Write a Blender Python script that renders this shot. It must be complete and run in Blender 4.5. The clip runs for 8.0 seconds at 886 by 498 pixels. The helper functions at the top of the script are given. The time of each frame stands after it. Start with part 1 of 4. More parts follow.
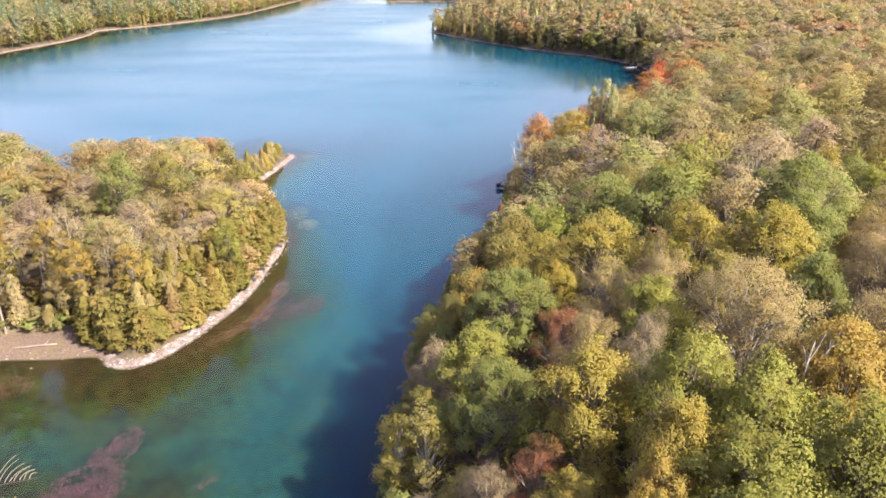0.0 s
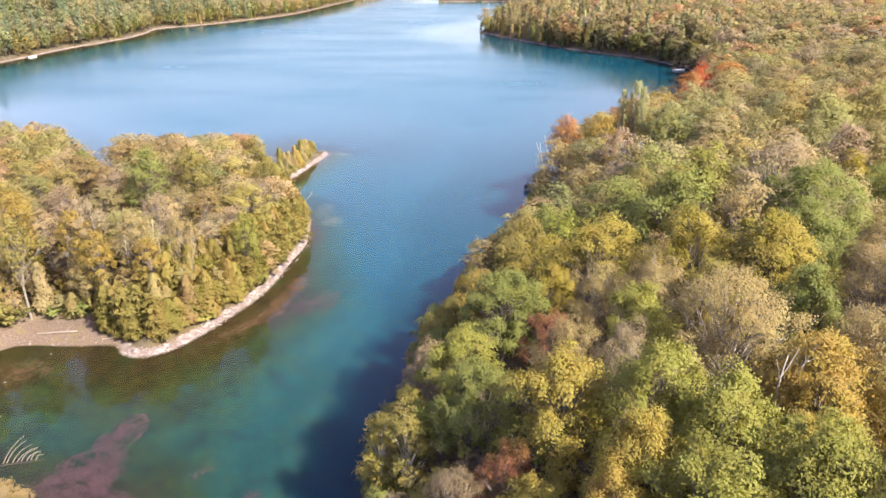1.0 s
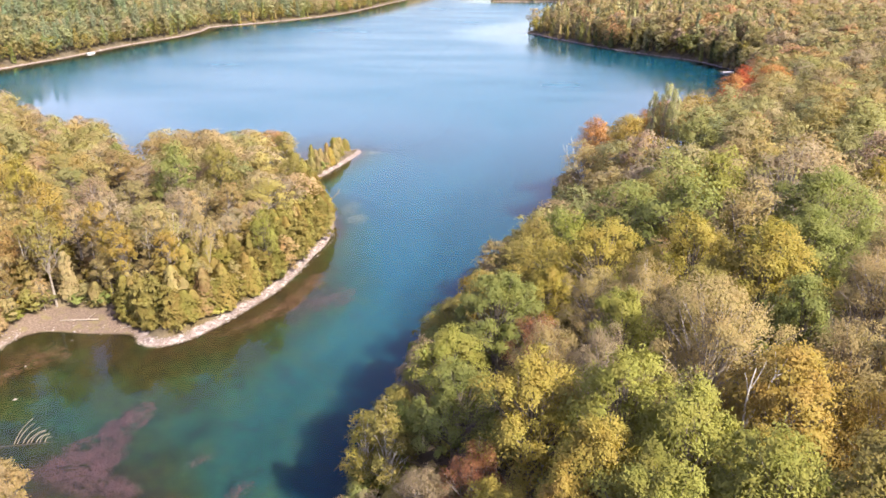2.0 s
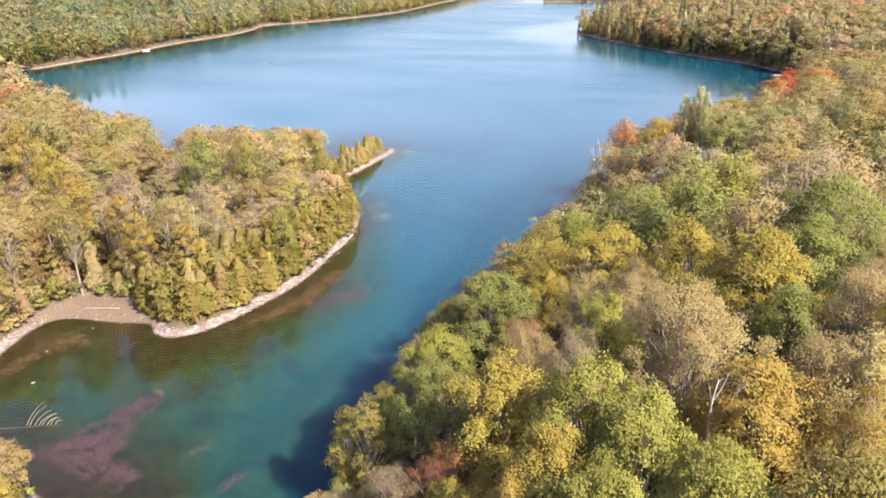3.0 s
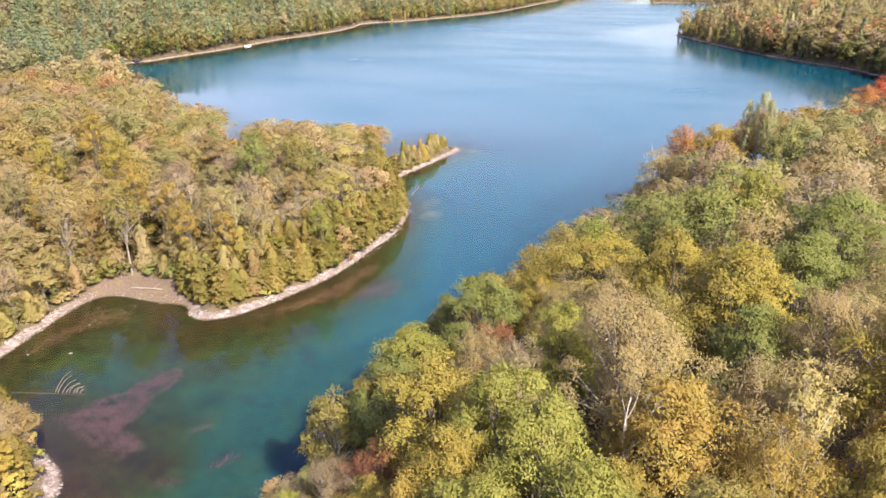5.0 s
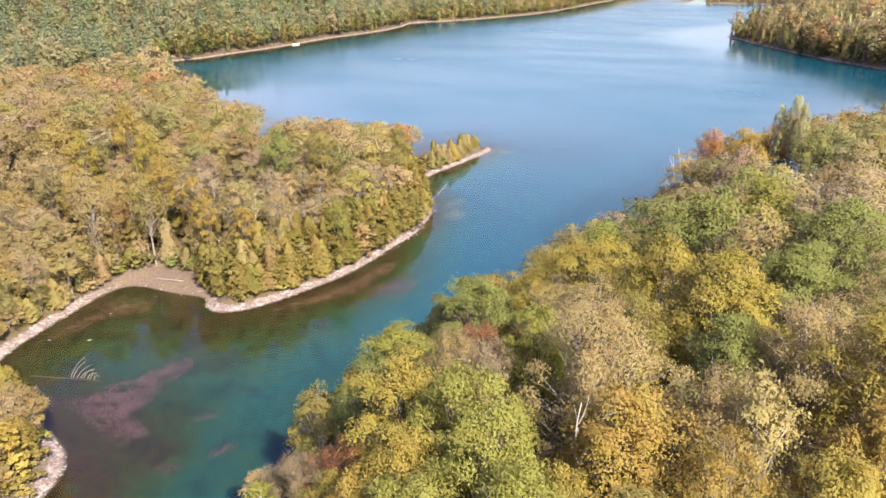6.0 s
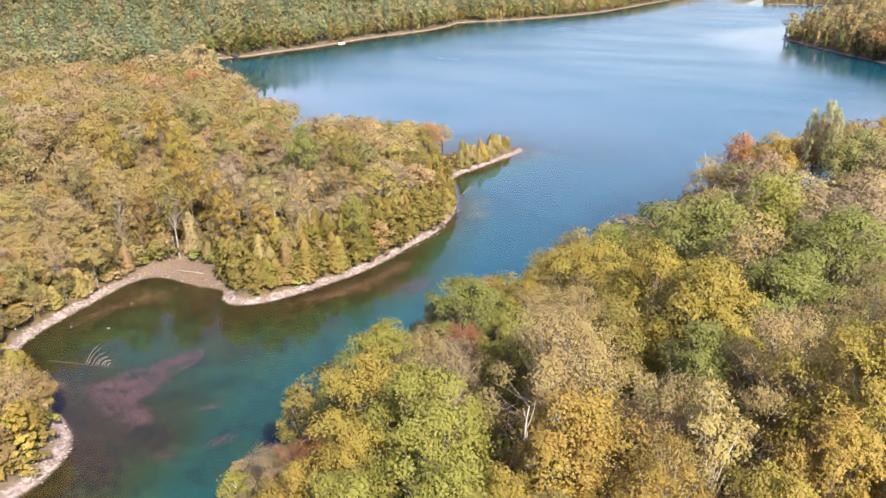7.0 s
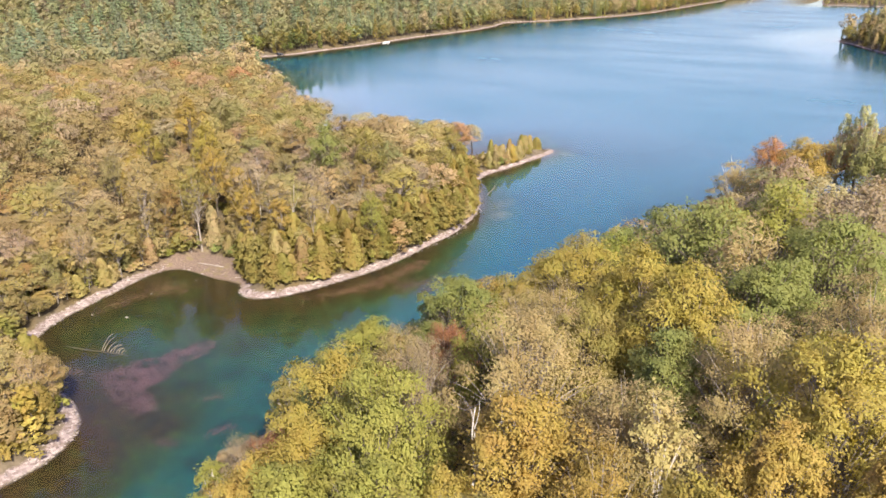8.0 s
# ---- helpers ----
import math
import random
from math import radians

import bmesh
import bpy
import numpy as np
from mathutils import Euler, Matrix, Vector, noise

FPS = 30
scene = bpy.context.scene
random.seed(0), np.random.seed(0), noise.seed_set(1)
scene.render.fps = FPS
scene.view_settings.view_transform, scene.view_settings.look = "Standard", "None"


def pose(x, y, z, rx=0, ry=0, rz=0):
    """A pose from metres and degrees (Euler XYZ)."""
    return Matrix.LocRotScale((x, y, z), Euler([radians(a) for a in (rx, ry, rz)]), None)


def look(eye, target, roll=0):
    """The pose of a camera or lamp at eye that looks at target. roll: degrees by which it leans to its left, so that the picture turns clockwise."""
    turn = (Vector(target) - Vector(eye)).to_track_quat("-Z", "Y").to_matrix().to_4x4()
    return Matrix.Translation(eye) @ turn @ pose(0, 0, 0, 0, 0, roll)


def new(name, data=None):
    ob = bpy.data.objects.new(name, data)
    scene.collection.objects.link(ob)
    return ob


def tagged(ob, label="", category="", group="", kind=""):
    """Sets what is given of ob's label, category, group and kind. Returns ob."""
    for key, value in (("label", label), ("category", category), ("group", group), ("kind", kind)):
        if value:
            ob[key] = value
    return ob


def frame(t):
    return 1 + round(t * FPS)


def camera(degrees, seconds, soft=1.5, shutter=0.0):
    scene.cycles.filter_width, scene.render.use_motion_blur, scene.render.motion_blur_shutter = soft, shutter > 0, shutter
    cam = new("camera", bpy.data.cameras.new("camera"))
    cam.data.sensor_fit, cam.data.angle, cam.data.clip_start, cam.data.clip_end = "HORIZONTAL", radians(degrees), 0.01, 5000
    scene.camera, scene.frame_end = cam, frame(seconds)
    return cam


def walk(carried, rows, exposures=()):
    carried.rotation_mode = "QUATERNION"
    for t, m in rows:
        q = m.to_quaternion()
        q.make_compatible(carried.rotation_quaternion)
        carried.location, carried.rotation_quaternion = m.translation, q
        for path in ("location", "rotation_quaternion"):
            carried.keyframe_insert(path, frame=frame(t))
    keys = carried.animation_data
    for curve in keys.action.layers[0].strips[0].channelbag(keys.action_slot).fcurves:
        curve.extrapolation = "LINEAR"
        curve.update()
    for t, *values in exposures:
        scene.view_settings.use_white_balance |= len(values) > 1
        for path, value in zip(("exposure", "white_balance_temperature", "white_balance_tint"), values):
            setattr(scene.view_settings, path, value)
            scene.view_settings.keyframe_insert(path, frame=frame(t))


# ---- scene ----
cam = camera(62.08, 8.0, soft=1.6)
PATH = [
    (0.0, (0.000, 0.000, 55.000), (0.000, 92.967, 18.162), -0.172),
    (0.5, (3.055, 0.116, 55.002), (-0.344, 93.022, 18.166), -0.176),
    (1.0, (6.096, 0.329, 55.005), (-0.695, 93.049, 18.170), -0.180),
    (1.5, (9.120, 0.638, 55.008), (-1.050, 93.049, 18.173), -0.184),
    (2.0, (12.125, 1.042, 55.010), (-1.404, 93.021, 18.176), -0.188),
    (2.5, (15.107, 1.542, 55.013), (-1.756, 92.969, 18.178), -0.193),
    (3.0, (18.066, 2.137, 55.016), (-2.101, 92.892, 18.180), -0.197),
    (3.5, (20.998, 2.826, 55.018), (-2.436, 92.792, 18.182), -0.202),
    (4.0, (23.901, 3.609, 55.021), (-2.759, 92.672, 18.183), -0.207),
    (4.5, (26.774, 4.486, 55.024), (-3.068, 92.533, 18.183), -0.212),
    (5.0, (29.612, 5.456, 55.027), (-3.358, 92.379, 18.184), -0.217),
    (5.5, (32.415, 6.519, 55.030), (-3.629, 92.211, 18.183), -0.223),
    (6.0, (35.179, 7.674, 55.033), (-3.878, 92.034, 18.183), -0.229),
    (6.5, (37.903, 8.921, 55.036), (-4.103, 91.850, 18.181), -0.234),
    (7.0, (40.583, 10.260, 55.039), (-4.302, 91.664, 18.180), -0.240),
    (7.5, (43.219, 11.689, 55.043), (-4.475, 91.478, 18.178), -0.247),
    (8.0, (45.806, 13.209, 55.046), (-4.619, 91.298, 18.175), -0.253),
]
walk(cam, [(t, look(eye, target, roll)) for t, eye, target, roll in PATH], [(0.0, 1.45), (4.0, 1.37), (8.0, 1.22)])

# ---- light ----
SUN_AZIMUTH, SUN_HEIGHT = 126.0, 44.5      # degrees clockwise from +y, degrees over the horizon
world = bpy.data.worlds.new("sky")
scene.world = world
world.use_nodes = True
wn, wl = world.node_tree.nodes, world.node_tree.links
sky = wn.new("ShaderNodeTexSky")
sky.sky_type, sky.sun_disc = "NISHITA", False
sky.dust_density, sky.ozone_density = 2.0, 4.0
sky.sun_elevation, sky.sun_rotation = radians(SUN_HEIGHT), radians(SUN_AZIMUTH)
haze = wn.new("ShaderNodeHueSaturation")          # a hazy autumn sky with thin broken cloud
where = wn.new("ShaderNodeTexCoord")
cloud = wn.new("ShaderNodeTexNoise")
cloud.inputs["Scale"].default_value, cloud.inputs["Detail"].default_value = 1.7, 5.0
wl.new(where.outputs["Generated"], cloud.inputs["Vector"])
aim = wn.new("ShaderNodeSeparateXYZ")
wl.new(where.outputs["Generated"], aim.inputs[0])
broken = wn.new("ShaderNodeMath")                 # clear overhead, veiled towards the horizon
broken.operation = "MULTIPLY_ADD"
wl.new(cloud.outputs["Fac"], broken.inputs[0])
broken.inputs[1].default_value = -0.28
wl.new(aim.outputs[2], broken.inputs[2])
for socket, lo, hi in (("Saturation", 0.58, 1.03), ("Value", 1.05, 1.08)):
    veil = wn.new("ShaderNodeMapRange")
    veil.interpolation_type = "SMOOTHSTEP"
    for i, v in enumerate((0.10, 0.66, lo, hi)):
        veil.inputs[i + 1].default_value = v
    wl.new(broken.outputs[0], veil.inputs[0])
    wl.new(veil.outputs[0], haze.inputs[socket])
haze.inputs["Hue"].default_value = 0.543
wl.new(sky.outputs[0], haze.inputs["Color"])
wl.new(haze.outputs[0], wn["Background"].inputs[0])
wn["Background"].inputs[1].default_value = 0.135
sun = new("sun", bpy.data.lights.new("sun", "SUN"))
sun.data.energy, sun.data.angle, sun.data.color = 4.95, radians(0.6), (1.0, 0.865, 0.70)
sa, sh = radians(SUN_AZIMUTH), radians(SUN_HEIGHT)
to_sun = Vector((math.sin(sa) * math.cos(sh), math.cos(sa) * math.cos(sh), math.sin(sh)))
sun.matrix_world = look(to_sun * 300, (0, 0, 0))


# ---- materials ----
def material(name):
    m = bpy.data.materials.new(name)
    m.use_nodes = True
    return m, m.node_tree.nodes, m.node_tree.links, m.node_tree.nodes["Principled BSDF"]


def noise_node(nodes, links, scale, detail=4.0, where=None, rough=0.55):
    n = nodes.new("ShaderNodeTexNoise")
    n.inputs["Scale"].default_value, n.inputs["Detail"].default_value = scale, detail
    n.inputs["Roughness"].default_value = rough
    if where is not None:
        links.new(where, n.inputs["Vector"])
    return n.outputs["Fac"]


def ramp(nodes, links, source, stops):
    r = nodes.new("ShaderNodeValToRGB")
    first, last = r.color_ramp.elements[0], r.color_ramp.elements[-1]
    first.position, first.color = stops[0][0], (*stops[0][1], 1)
    last.position, last.color = stops[-1][0], (*stops[-1][1], 1)
    for at, c in stops[1:-1]:
        r.color_ramp.elements.new(at).color = (*c, 1)
    links.new(source, r.inputs[0])
    return r.outputs[0]


def mixed(nodes, links, fac, a, b, blend="MIX"):
    m = nodes.new("ShaderNodeMix")
    m.data_type, m.blend_type = "RGBA", blend
    for sock, v in ((m.inputs[0], fac), (m.inputs[6], a), (m.inputs[7], b)):
        if isinstance(v, (int, float)):
            sock.default_value = v
        elif isinstance(v, tuple):
            sock.default_value = (*v, 1)
        else:
            links.new(v, sock)
    return m.outputs[2]


def math_node(nodes, links, op, a, b=0.0, c=0.0):
    m = nodes.new("ShaderNodeMath")
    m.operation = op
    for sock, v in zip(m.inputs, (a, b, c)):
        if isinstance(v, (int, float)):
            sock.default_value = v
        else:
            links.new(v, sock)
    return m.outputs[0]


def span(nodes, links, v, lo, hi):
    m = nodes.new("ShaderNodeMapRange")
    m.interpolation_type = "SMOOTHSTEP"
    links.new(v, m.inputs[0])
    m.inputs[1].default_value, m.inputs[2].default_value = lo, hi
    return m.outputs[0]


def bumped(nodes, links, height, strength, distance, bsdf):
    b = nodes.new("ShaderNodeBump")
    b.inputs["Strength"].default_value, b.inputs["Distance"].default_value = strength, distance
    links.new(height, b.inputs["Height"])
    links.new(b.outputs[0], bsdf.inputs["Normal"])


def leaf_material(name, tint_from):
    """Leaves: the tree's own tint, varied leaf by leaf, let through some light."""
    m, n, l, b = material(name)
    if tint_from == "object":
        tint = n.new("ShaderNodeObjectInfo").outputs["Color"]
    else:
        a = n.new("ShaderNodeAttribute")
        a.attribute_name = "tint"
        tint = a.outputs["Color"]
    geo = n.new("ShaderNodeNewGeometry")
    isl = geo.outputs["Random Per Island"]
    hsv = n.new("ShaderNodeHueSaturation")
    l.new(tint, hsv.inputs["Color"])
    where = geo.outputs["Position"]
    blot = noise_node(n, l, 0.55, 4.0, where, 0.65)
    hue = math_node(n, l, "MULTIPLY_ADD", blot, 0.085, 0.4575)
    l.new(hue, hsv.inputs["Hue"])
    l.new(math_node(n, l, "MULTIPLY_ADD", isl, 0.20, 0.90), hsv.inputs["Value"])
    hsv.inputs["Saturation"].default_value = 1.0
    l.new(hsv.outputs[0], b.inputs["Base Color"])
    b.inputs["Roughness"].default_value = 0.65
    b.inputs["Specular IOR Level"].default_value = 0.12
    t = n.new("ShaderNodeBsdfTranslucent")
    warm = n.new("ShaderNodeHueSaturation")         # light that comes through a leaf is richer in colour
    warm.inputs["Saturation"].default_value = 1.12
    l.new(hsv.outputs[0], warm.inputs["Color"])
    l.new(warm.outputs[0], t.inputs[0])
    mix = n.new("ShaderNodeMixShader")
    mix.inputs[0].default_value = 0.43
    l.new(b.outputs[0], mix.inputs[1])
    l.new(t.outputs[0], mix.inputs[2])
    l.new(mix.outputs[0], n["Material Output"].inputs[0])
    return m


def bark_material(name, dark, light):
    m, n, l, b = material(name)
    geo = n.new("ShaderNodeNewGeometry")
    f = noise_node(n, l, 2.2, 6.0, geo.outputs["Position"], 0.7)
    l.new(ramp(n, l, f, [(0.35, dark), (0.62, light)]), b.inputs["Base Color"])
    b.inputs["Roughness"].default_value = 0.9
    bumped(n, l, f, 0.6, 0.05, b)
    return m


LEAF = leaf_material("leaves", "object")
LEAF_FAR = leaf_material("leaves_far", "attribute")
BARK = bark_material("bark", (0.06, 0.05, 0.04), (0.20, 0.17, 0.14))
BARK_GREY = bark_material("grey_bark", (0.12, 0.10, 0.085), (0.34, 0.30, 0.26))
BARK_PALE = bark_material("pale_bark", (0.25, 0.22, 0.19), (0.62, 0.58, 0.52))


def ground_material():
    m, n, l, b = material("forest_ground")
    geo = n.new("ShaderNodeNewGeometry")
    where = geo.outputs["Position"]
    sep = n.new("ShaderNodeSeparateXYZ")
    l.new(where, sep.inputs[0])
    z = sep.outputs[2]
    big = noise_node(n, l, 0.06, 5.0, where)
    mid = noise_node(n, l, 0.45, 6.0, where, 0.65)
    fine = noise_node(n, l, 3.5, 6.0, where, 0.7)
    litter = ramp(n, l, mid, [(0.3, (0.05, 0.042, 0.028)), (0.55, (0.125, 0.102, 0.07)), (0.75, (0.205, 0.17, 0.12))])
    grass = ramp(n, l, fine, [(0.3, (0.06, 0.048, 0.022)), (0.7, (0.16, 0.12, 0.06))])
    land = mixed(n, l, span(n, l, big, 0.46, 0.6), litter, grass)
    cell = n.new("ShaderNodeTexVoronoi")
    cell.inputs["Scale"].default_value = 2.6
    l.new(where, cell.inputs["Vector"])
    stone = ramp(n, l, cell.outputs["Color"], [(0.15, (0.14, 0.112, 0.104)), (0.5, (0.25, 0.207, 0.196)), (0.85, (0.37, 0.318, 0.302))])
    stone = mixed(n, l, span(n, l, mid, 0.44, 0.62), stone, (0.18, 0.14, 0.125))
    zn = math_node(n, l, "MULTIPLY_ADD", math_node(n, l, "SUBTRACT", mid, 0.5), 0.9, z)
    mud = n.new("ShaderNodeAttribute")
    mud.attribute_name = "mud"
    silt = ramp(n, l, fine, [(0.3, (0.085, 0.062, 0.048)), (0.55, (0.16, 0.12, 0.096)), (0.75, (0.235, 0.185, 0.152))])
    silt = mixed(n, l, math_node(n, l, "MULTIPLY", span(n, l, mid, 0.5, 0.66), 0.6), silt, (0.16, 0.135, 0.06))
    dry = mixed(n, l, span(n, l, zn, 0.30, 0.50), stone, land)
    dry = mixed(n, l, mud.outputs["Fac"], dry, silt)
    # the bed of the lake: brown weed on stones, then green marl, then the water's teal and blue by depth
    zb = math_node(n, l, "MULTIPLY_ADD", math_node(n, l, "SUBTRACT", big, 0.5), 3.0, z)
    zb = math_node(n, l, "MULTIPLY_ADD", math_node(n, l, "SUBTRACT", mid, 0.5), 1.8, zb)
    # light lost in deeper water is put into the bed's colour here
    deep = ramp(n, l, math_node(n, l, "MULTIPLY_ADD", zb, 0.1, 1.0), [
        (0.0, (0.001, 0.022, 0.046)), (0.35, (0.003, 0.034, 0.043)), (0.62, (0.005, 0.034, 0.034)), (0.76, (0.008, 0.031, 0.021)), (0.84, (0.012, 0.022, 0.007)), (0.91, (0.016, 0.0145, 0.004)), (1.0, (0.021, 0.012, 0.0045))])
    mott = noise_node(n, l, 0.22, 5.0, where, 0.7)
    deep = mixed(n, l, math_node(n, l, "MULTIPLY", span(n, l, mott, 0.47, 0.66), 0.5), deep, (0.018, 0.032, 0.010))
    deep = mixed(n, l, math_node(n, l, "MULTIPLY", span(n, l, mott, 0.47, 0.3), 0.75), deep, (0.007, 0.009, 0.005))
    rubble = n.new("ShaderNodeTexVoronoi")
    rubble.inputs["Scale"].default_value = 0.8
    l.new(where, rubble.inputs["Vector"])
    grit = math_node(n, l, "ADD", math_node(n, l, "MULTIPLY", fine, 0.6), math_node(n, l, "MULTIPLY", rubble.outputs["Distance"], 0.45))
    tone = ramp(n, l, grit, [(0.30, (1.65, 1.6, 1.5)), (0.52, (0.95, 0.95, 0.95)), (0.72, (0.42, 0.45, 0.5))])
    # the bed's pattern is painted fainter with depth, as through more water
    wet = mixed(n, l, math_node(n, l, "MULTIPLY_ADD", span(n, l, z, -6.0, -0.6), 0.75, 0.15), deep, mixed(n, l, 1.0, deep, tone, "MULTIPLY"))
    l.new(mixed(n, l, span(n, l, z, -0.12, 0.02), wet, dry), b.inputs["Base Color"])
    b.inputs["Roughness"].default_value = 0.95
    b.inputs["Specular IOR Level"].default_value = 0.1
    bumped(n, l, fine, 0.7, 0.15, b)
    return m


def water_material():
    """Lake water: mirrors the sky, lets the bed show in the shallows; it lies calm near the shores and is ruffled by wind farther out."""
    m, n, l, b = material("lake_water")
    n.remove(b)
    geo = n.new("ShaderNodeNewGeometry")
    where = geo.outputs["Position"]
    off = n.new("ShaderNodeAttribute")
    off.attribute_name = "open_water"
    stretch = n.new("ShaderNodeMapping")
    stretch.inputs["Scale"].default_value = (0.35, 1.0, 1.0)
    stretch.inputs["Rotation"].default_value = (0, 0, radians(-20))
    l.new(where, stretch.inputs[0])
    deep = n.new("ShaderNodeAttribute")
    deep.attribute_name = "depth"
    wide = noise_node(n, l, 0.022, 4.0, stretch.outputs[0])
    wind = math_node(n, l, "MULTIPLY", off.outputs["Fac"], math_node(n, l, "MULTIPLY_ADD", span(n, l, wide, 0.30, 0.72), 0.30, 0.70))
    glass = n.new("ShaderNodeBsdfPrincipled")
    glass.inputs["Base Color"].default_value = (0.90, 0.98, 0.97, 1)
    glass.inputs["Transmission Weight"].default_value, glass.inputs["IOR"].default_value = 1.0, 1.33
    l.new(math_node(n, l, "MULTIPLY_ADD", wind, 0.26, 0.012), glass.inputs["Roughness"])
    body = n.new("ShaderNodeBsdfPrincipled")
    body.inputs["Base Color"].default_value = (0.008, 0.100, 0.160, 1)
    body.inputs["IOR"].default_value = 1.33
    l.new(math_node(n, l, "MULTIPLY_ADD", wind, 0.26, 0.02), body.inputs["Roughness"])
    top = n.new("ShaderNodeMixShader")
    l.new(math_node(n, l, "MULTIPLY_ADD", wind, 0.36, math_node(n, l, "MULTIPLY", deep.outputs["Fac"], 0.42)), top.inputs[0])
    l.new(glass.outputs[0], top.inputs[1])
    l.new(body.outputs[0], top.inputs[2])
    l.new(top.outputs[0], n["Material Output"].inputs[0])
    return m


GROUND = ground_material()
WATER = water_material()


# ---- the plan ----
def smooth(points, steps, closed=True):
    """A rounded line through the points of the plan."""
    p = np.array(points, float)
    n, out = len(p), []
    for i in range(n if closed else n - 1):
        a, b, c, d = (p[(i + k) % n] if closed else p[min(max(i + k, 0), n - 1)] for k in (-1, 0, 1, 2))
        for s in np.arange(steps) / steps:
            out.append(0.5 * (2 * b + (c - a) * s + (2 * a - 5 * b + 4 * c - d) * s ** 2 + (3 * b - a - 3 * c + d) * s ** 3))
    return np.array(out)


WEST_SHORE = [(-30, -120), (-40, -20), (-36, 15), (-33, 40), (-33, 49), (-38, 55), (-50, 58), (-60, 61), (-65, 67), (-67, 75), (-68.5, 84), (-69, 91),
              (-66, 95), (-58, 95.5), (-51, 96), (-48.5, 93.5), (-45, 93), (-41, 97), (-37, 107), (-34, 118), (-33, 130), (-32.5, 140), (-34, 150),
              (-38, 160), (-46, 172), (-49, 180), (-47, 192), (-45, 205), (-44, 214), (-47, 217), (-53, 208), (-64, 196), (-85, 189), (-110, 192),
              (-150, 215), (-200, 250), (-260, 288), (-306, 300)]
NORTH_SHORE = [(-303, 317), (-285, 343), (-280, 374), (-277, 408), (-275, 438), (-277, 462), (-273, 502), (-268, 545), (-271, 583), (-279, 622), (-262, 650), (-248, 676),
               (-228, 730), (-216, 765), (-206, 822), (-203, 900), (-199, 1000), (-197, 1080), (-215, 1250), (-150, 1400), (-100, 1250), (-75, 1050), (-55, 1036), (-20, 1030),
               (15, 1024), (50, 960), (60, 880), (40, 760), (8, 650)]
EAST_SHORE = [(-10, 604), (0, 585), (11, 560), (32, 522), (52, 489), (73, 463), (89, 445), (100, 418), (105, 388), (90, 320), (66, 255), (40, 208), (21, 184), (17, 172), (14.5, 158), (13, 145),
              (10, 134), (6, 123), (2.5, 113), (-1, 97), (-4.5, 79), (-6, 60), (-4, 42), (-6, 0), (-8, -60), (-12, -120)]
LAKE = np.concatenate([smooth(WEST_SHORE + NORTH_SHORE + EAST_SHORE, 4)])


def shore_distance(x, y):
    """Metres from the waterline: land is plus, water minus."""
    x, y = np.asarray(x, float).ravel(), np.asarray(y, float).ravel()
    a, b = LAKE, np.roll(LAKE, -1, 0)
    best, inside = np.full(x.shape, 1e18), np.zeros(x.shape, bool)
    for (ax, ay), (bx, by) in zip(a, b):
        dx, dy = bx - ax, by - ay
        s = np.clip(((x - ax) * dx + (y - ay) * dy) / (dx * dx + dy * dy + 1e-9), 0, 1)
        best = np.minimum(best, (x - ax - s * dx) ** 2 + (y - ay - s * dy) ** 2)
        if dy:
            inside ^= ((ay > y) != (by > y)) & (x < ax + (y - ay) * dx / dy)
    return np.where(inside, -np.sqrt(best), np.sqrt(best))


def ease(v, lo, hi):
    s = np.clip((v - lo) / (hi - lo), 0, 1)
    return s * s * (3 - 2 * s)


def waves(x, y, size, seed):
    """Soft rolling noise, about -1 to 1, for arrays."""
    r = np.random.RandomState(seed)
    out = np.zeros_like(x, dtype=float)
    for k in range(7):
        ang, ph, f = r.uniform(0, 6.283), r.uniform(0, 6.283), 6.283 / size * r.uniform(0.6, 2.0)
        out += np.sin((x * math.cos(ang) + y * math.sin(ang)) * f + ph)
    return out / 3.5


def height(x, y, d=None):
    x, y = np.asarray(x, float), np.asarray(y, float)
    if d is None:
        d = shore_distance(x, y).reshape(x.shape)
    east = ease(x, -30, -5) * ease(-y, -1000, -300)
    far = ease(-x, 230, 290) * ease(y, 230, 330)
    mud = ease(-x, 48, 51) * ease(x, -70, -66) * ease(y, 90, 93) * ease(-y, -104, -101)   # the low muddy shore at the head of the cove
    beach = np.clip(d, 0, 1.6) * 0.26
    in_ = np.clip(d - 1.6, 0, None)
    bank = np.minimum(in_, 1.5) * 0.55
    e_h = 11.5 * ease(in_, -8, 21) - 11.5 * ease(0, -8, 21) + 6 * ease(in_, 18, 70)
    w_h = bank + 0.10 * np.minimum(in_, 16) + 8 * ease(in_, 10, 60) * ease(-y, -175, -130)
    f_h = bank + 55 * ease(in_, -20, 220) - 55 * ease(0, -20, 220) + 25 * ease(in_, 150, 600)
    land = beach + e_h * east + f_h * far + w_h * (1 - np.maximum(east, far)) * (1 - 0.6 * mud) + 1.2 * waves(x, y, 55, 3) * ease(in_, 8, 40) + 0.12 * waves(x, y, 7, 4) * ease(in_, 0, 5)
    w = -np.minimum(d, 0)
    cove = ease(-x, 18, 30) * ease(-y, -110, -85)
    north = ease(y, 112, 150) * ease(x, -60, -40)                # beyond the cove both sides drop off steeply
    bed = -1.1 * np.minimum(w, 5) * ease(x, -22, -6) - 0.7 * w * north - (0.13 * np.minimum(w, 9) + (0.11 + 0.24 * (1 - cove)) * np.clip(w - 9, 0, 26)) - 0.25 * waves(x, y, 13, 5) * ease(w, 3, 10)
    return np.where(d > 0, land, np.minimum(bed, -0.02 * w))


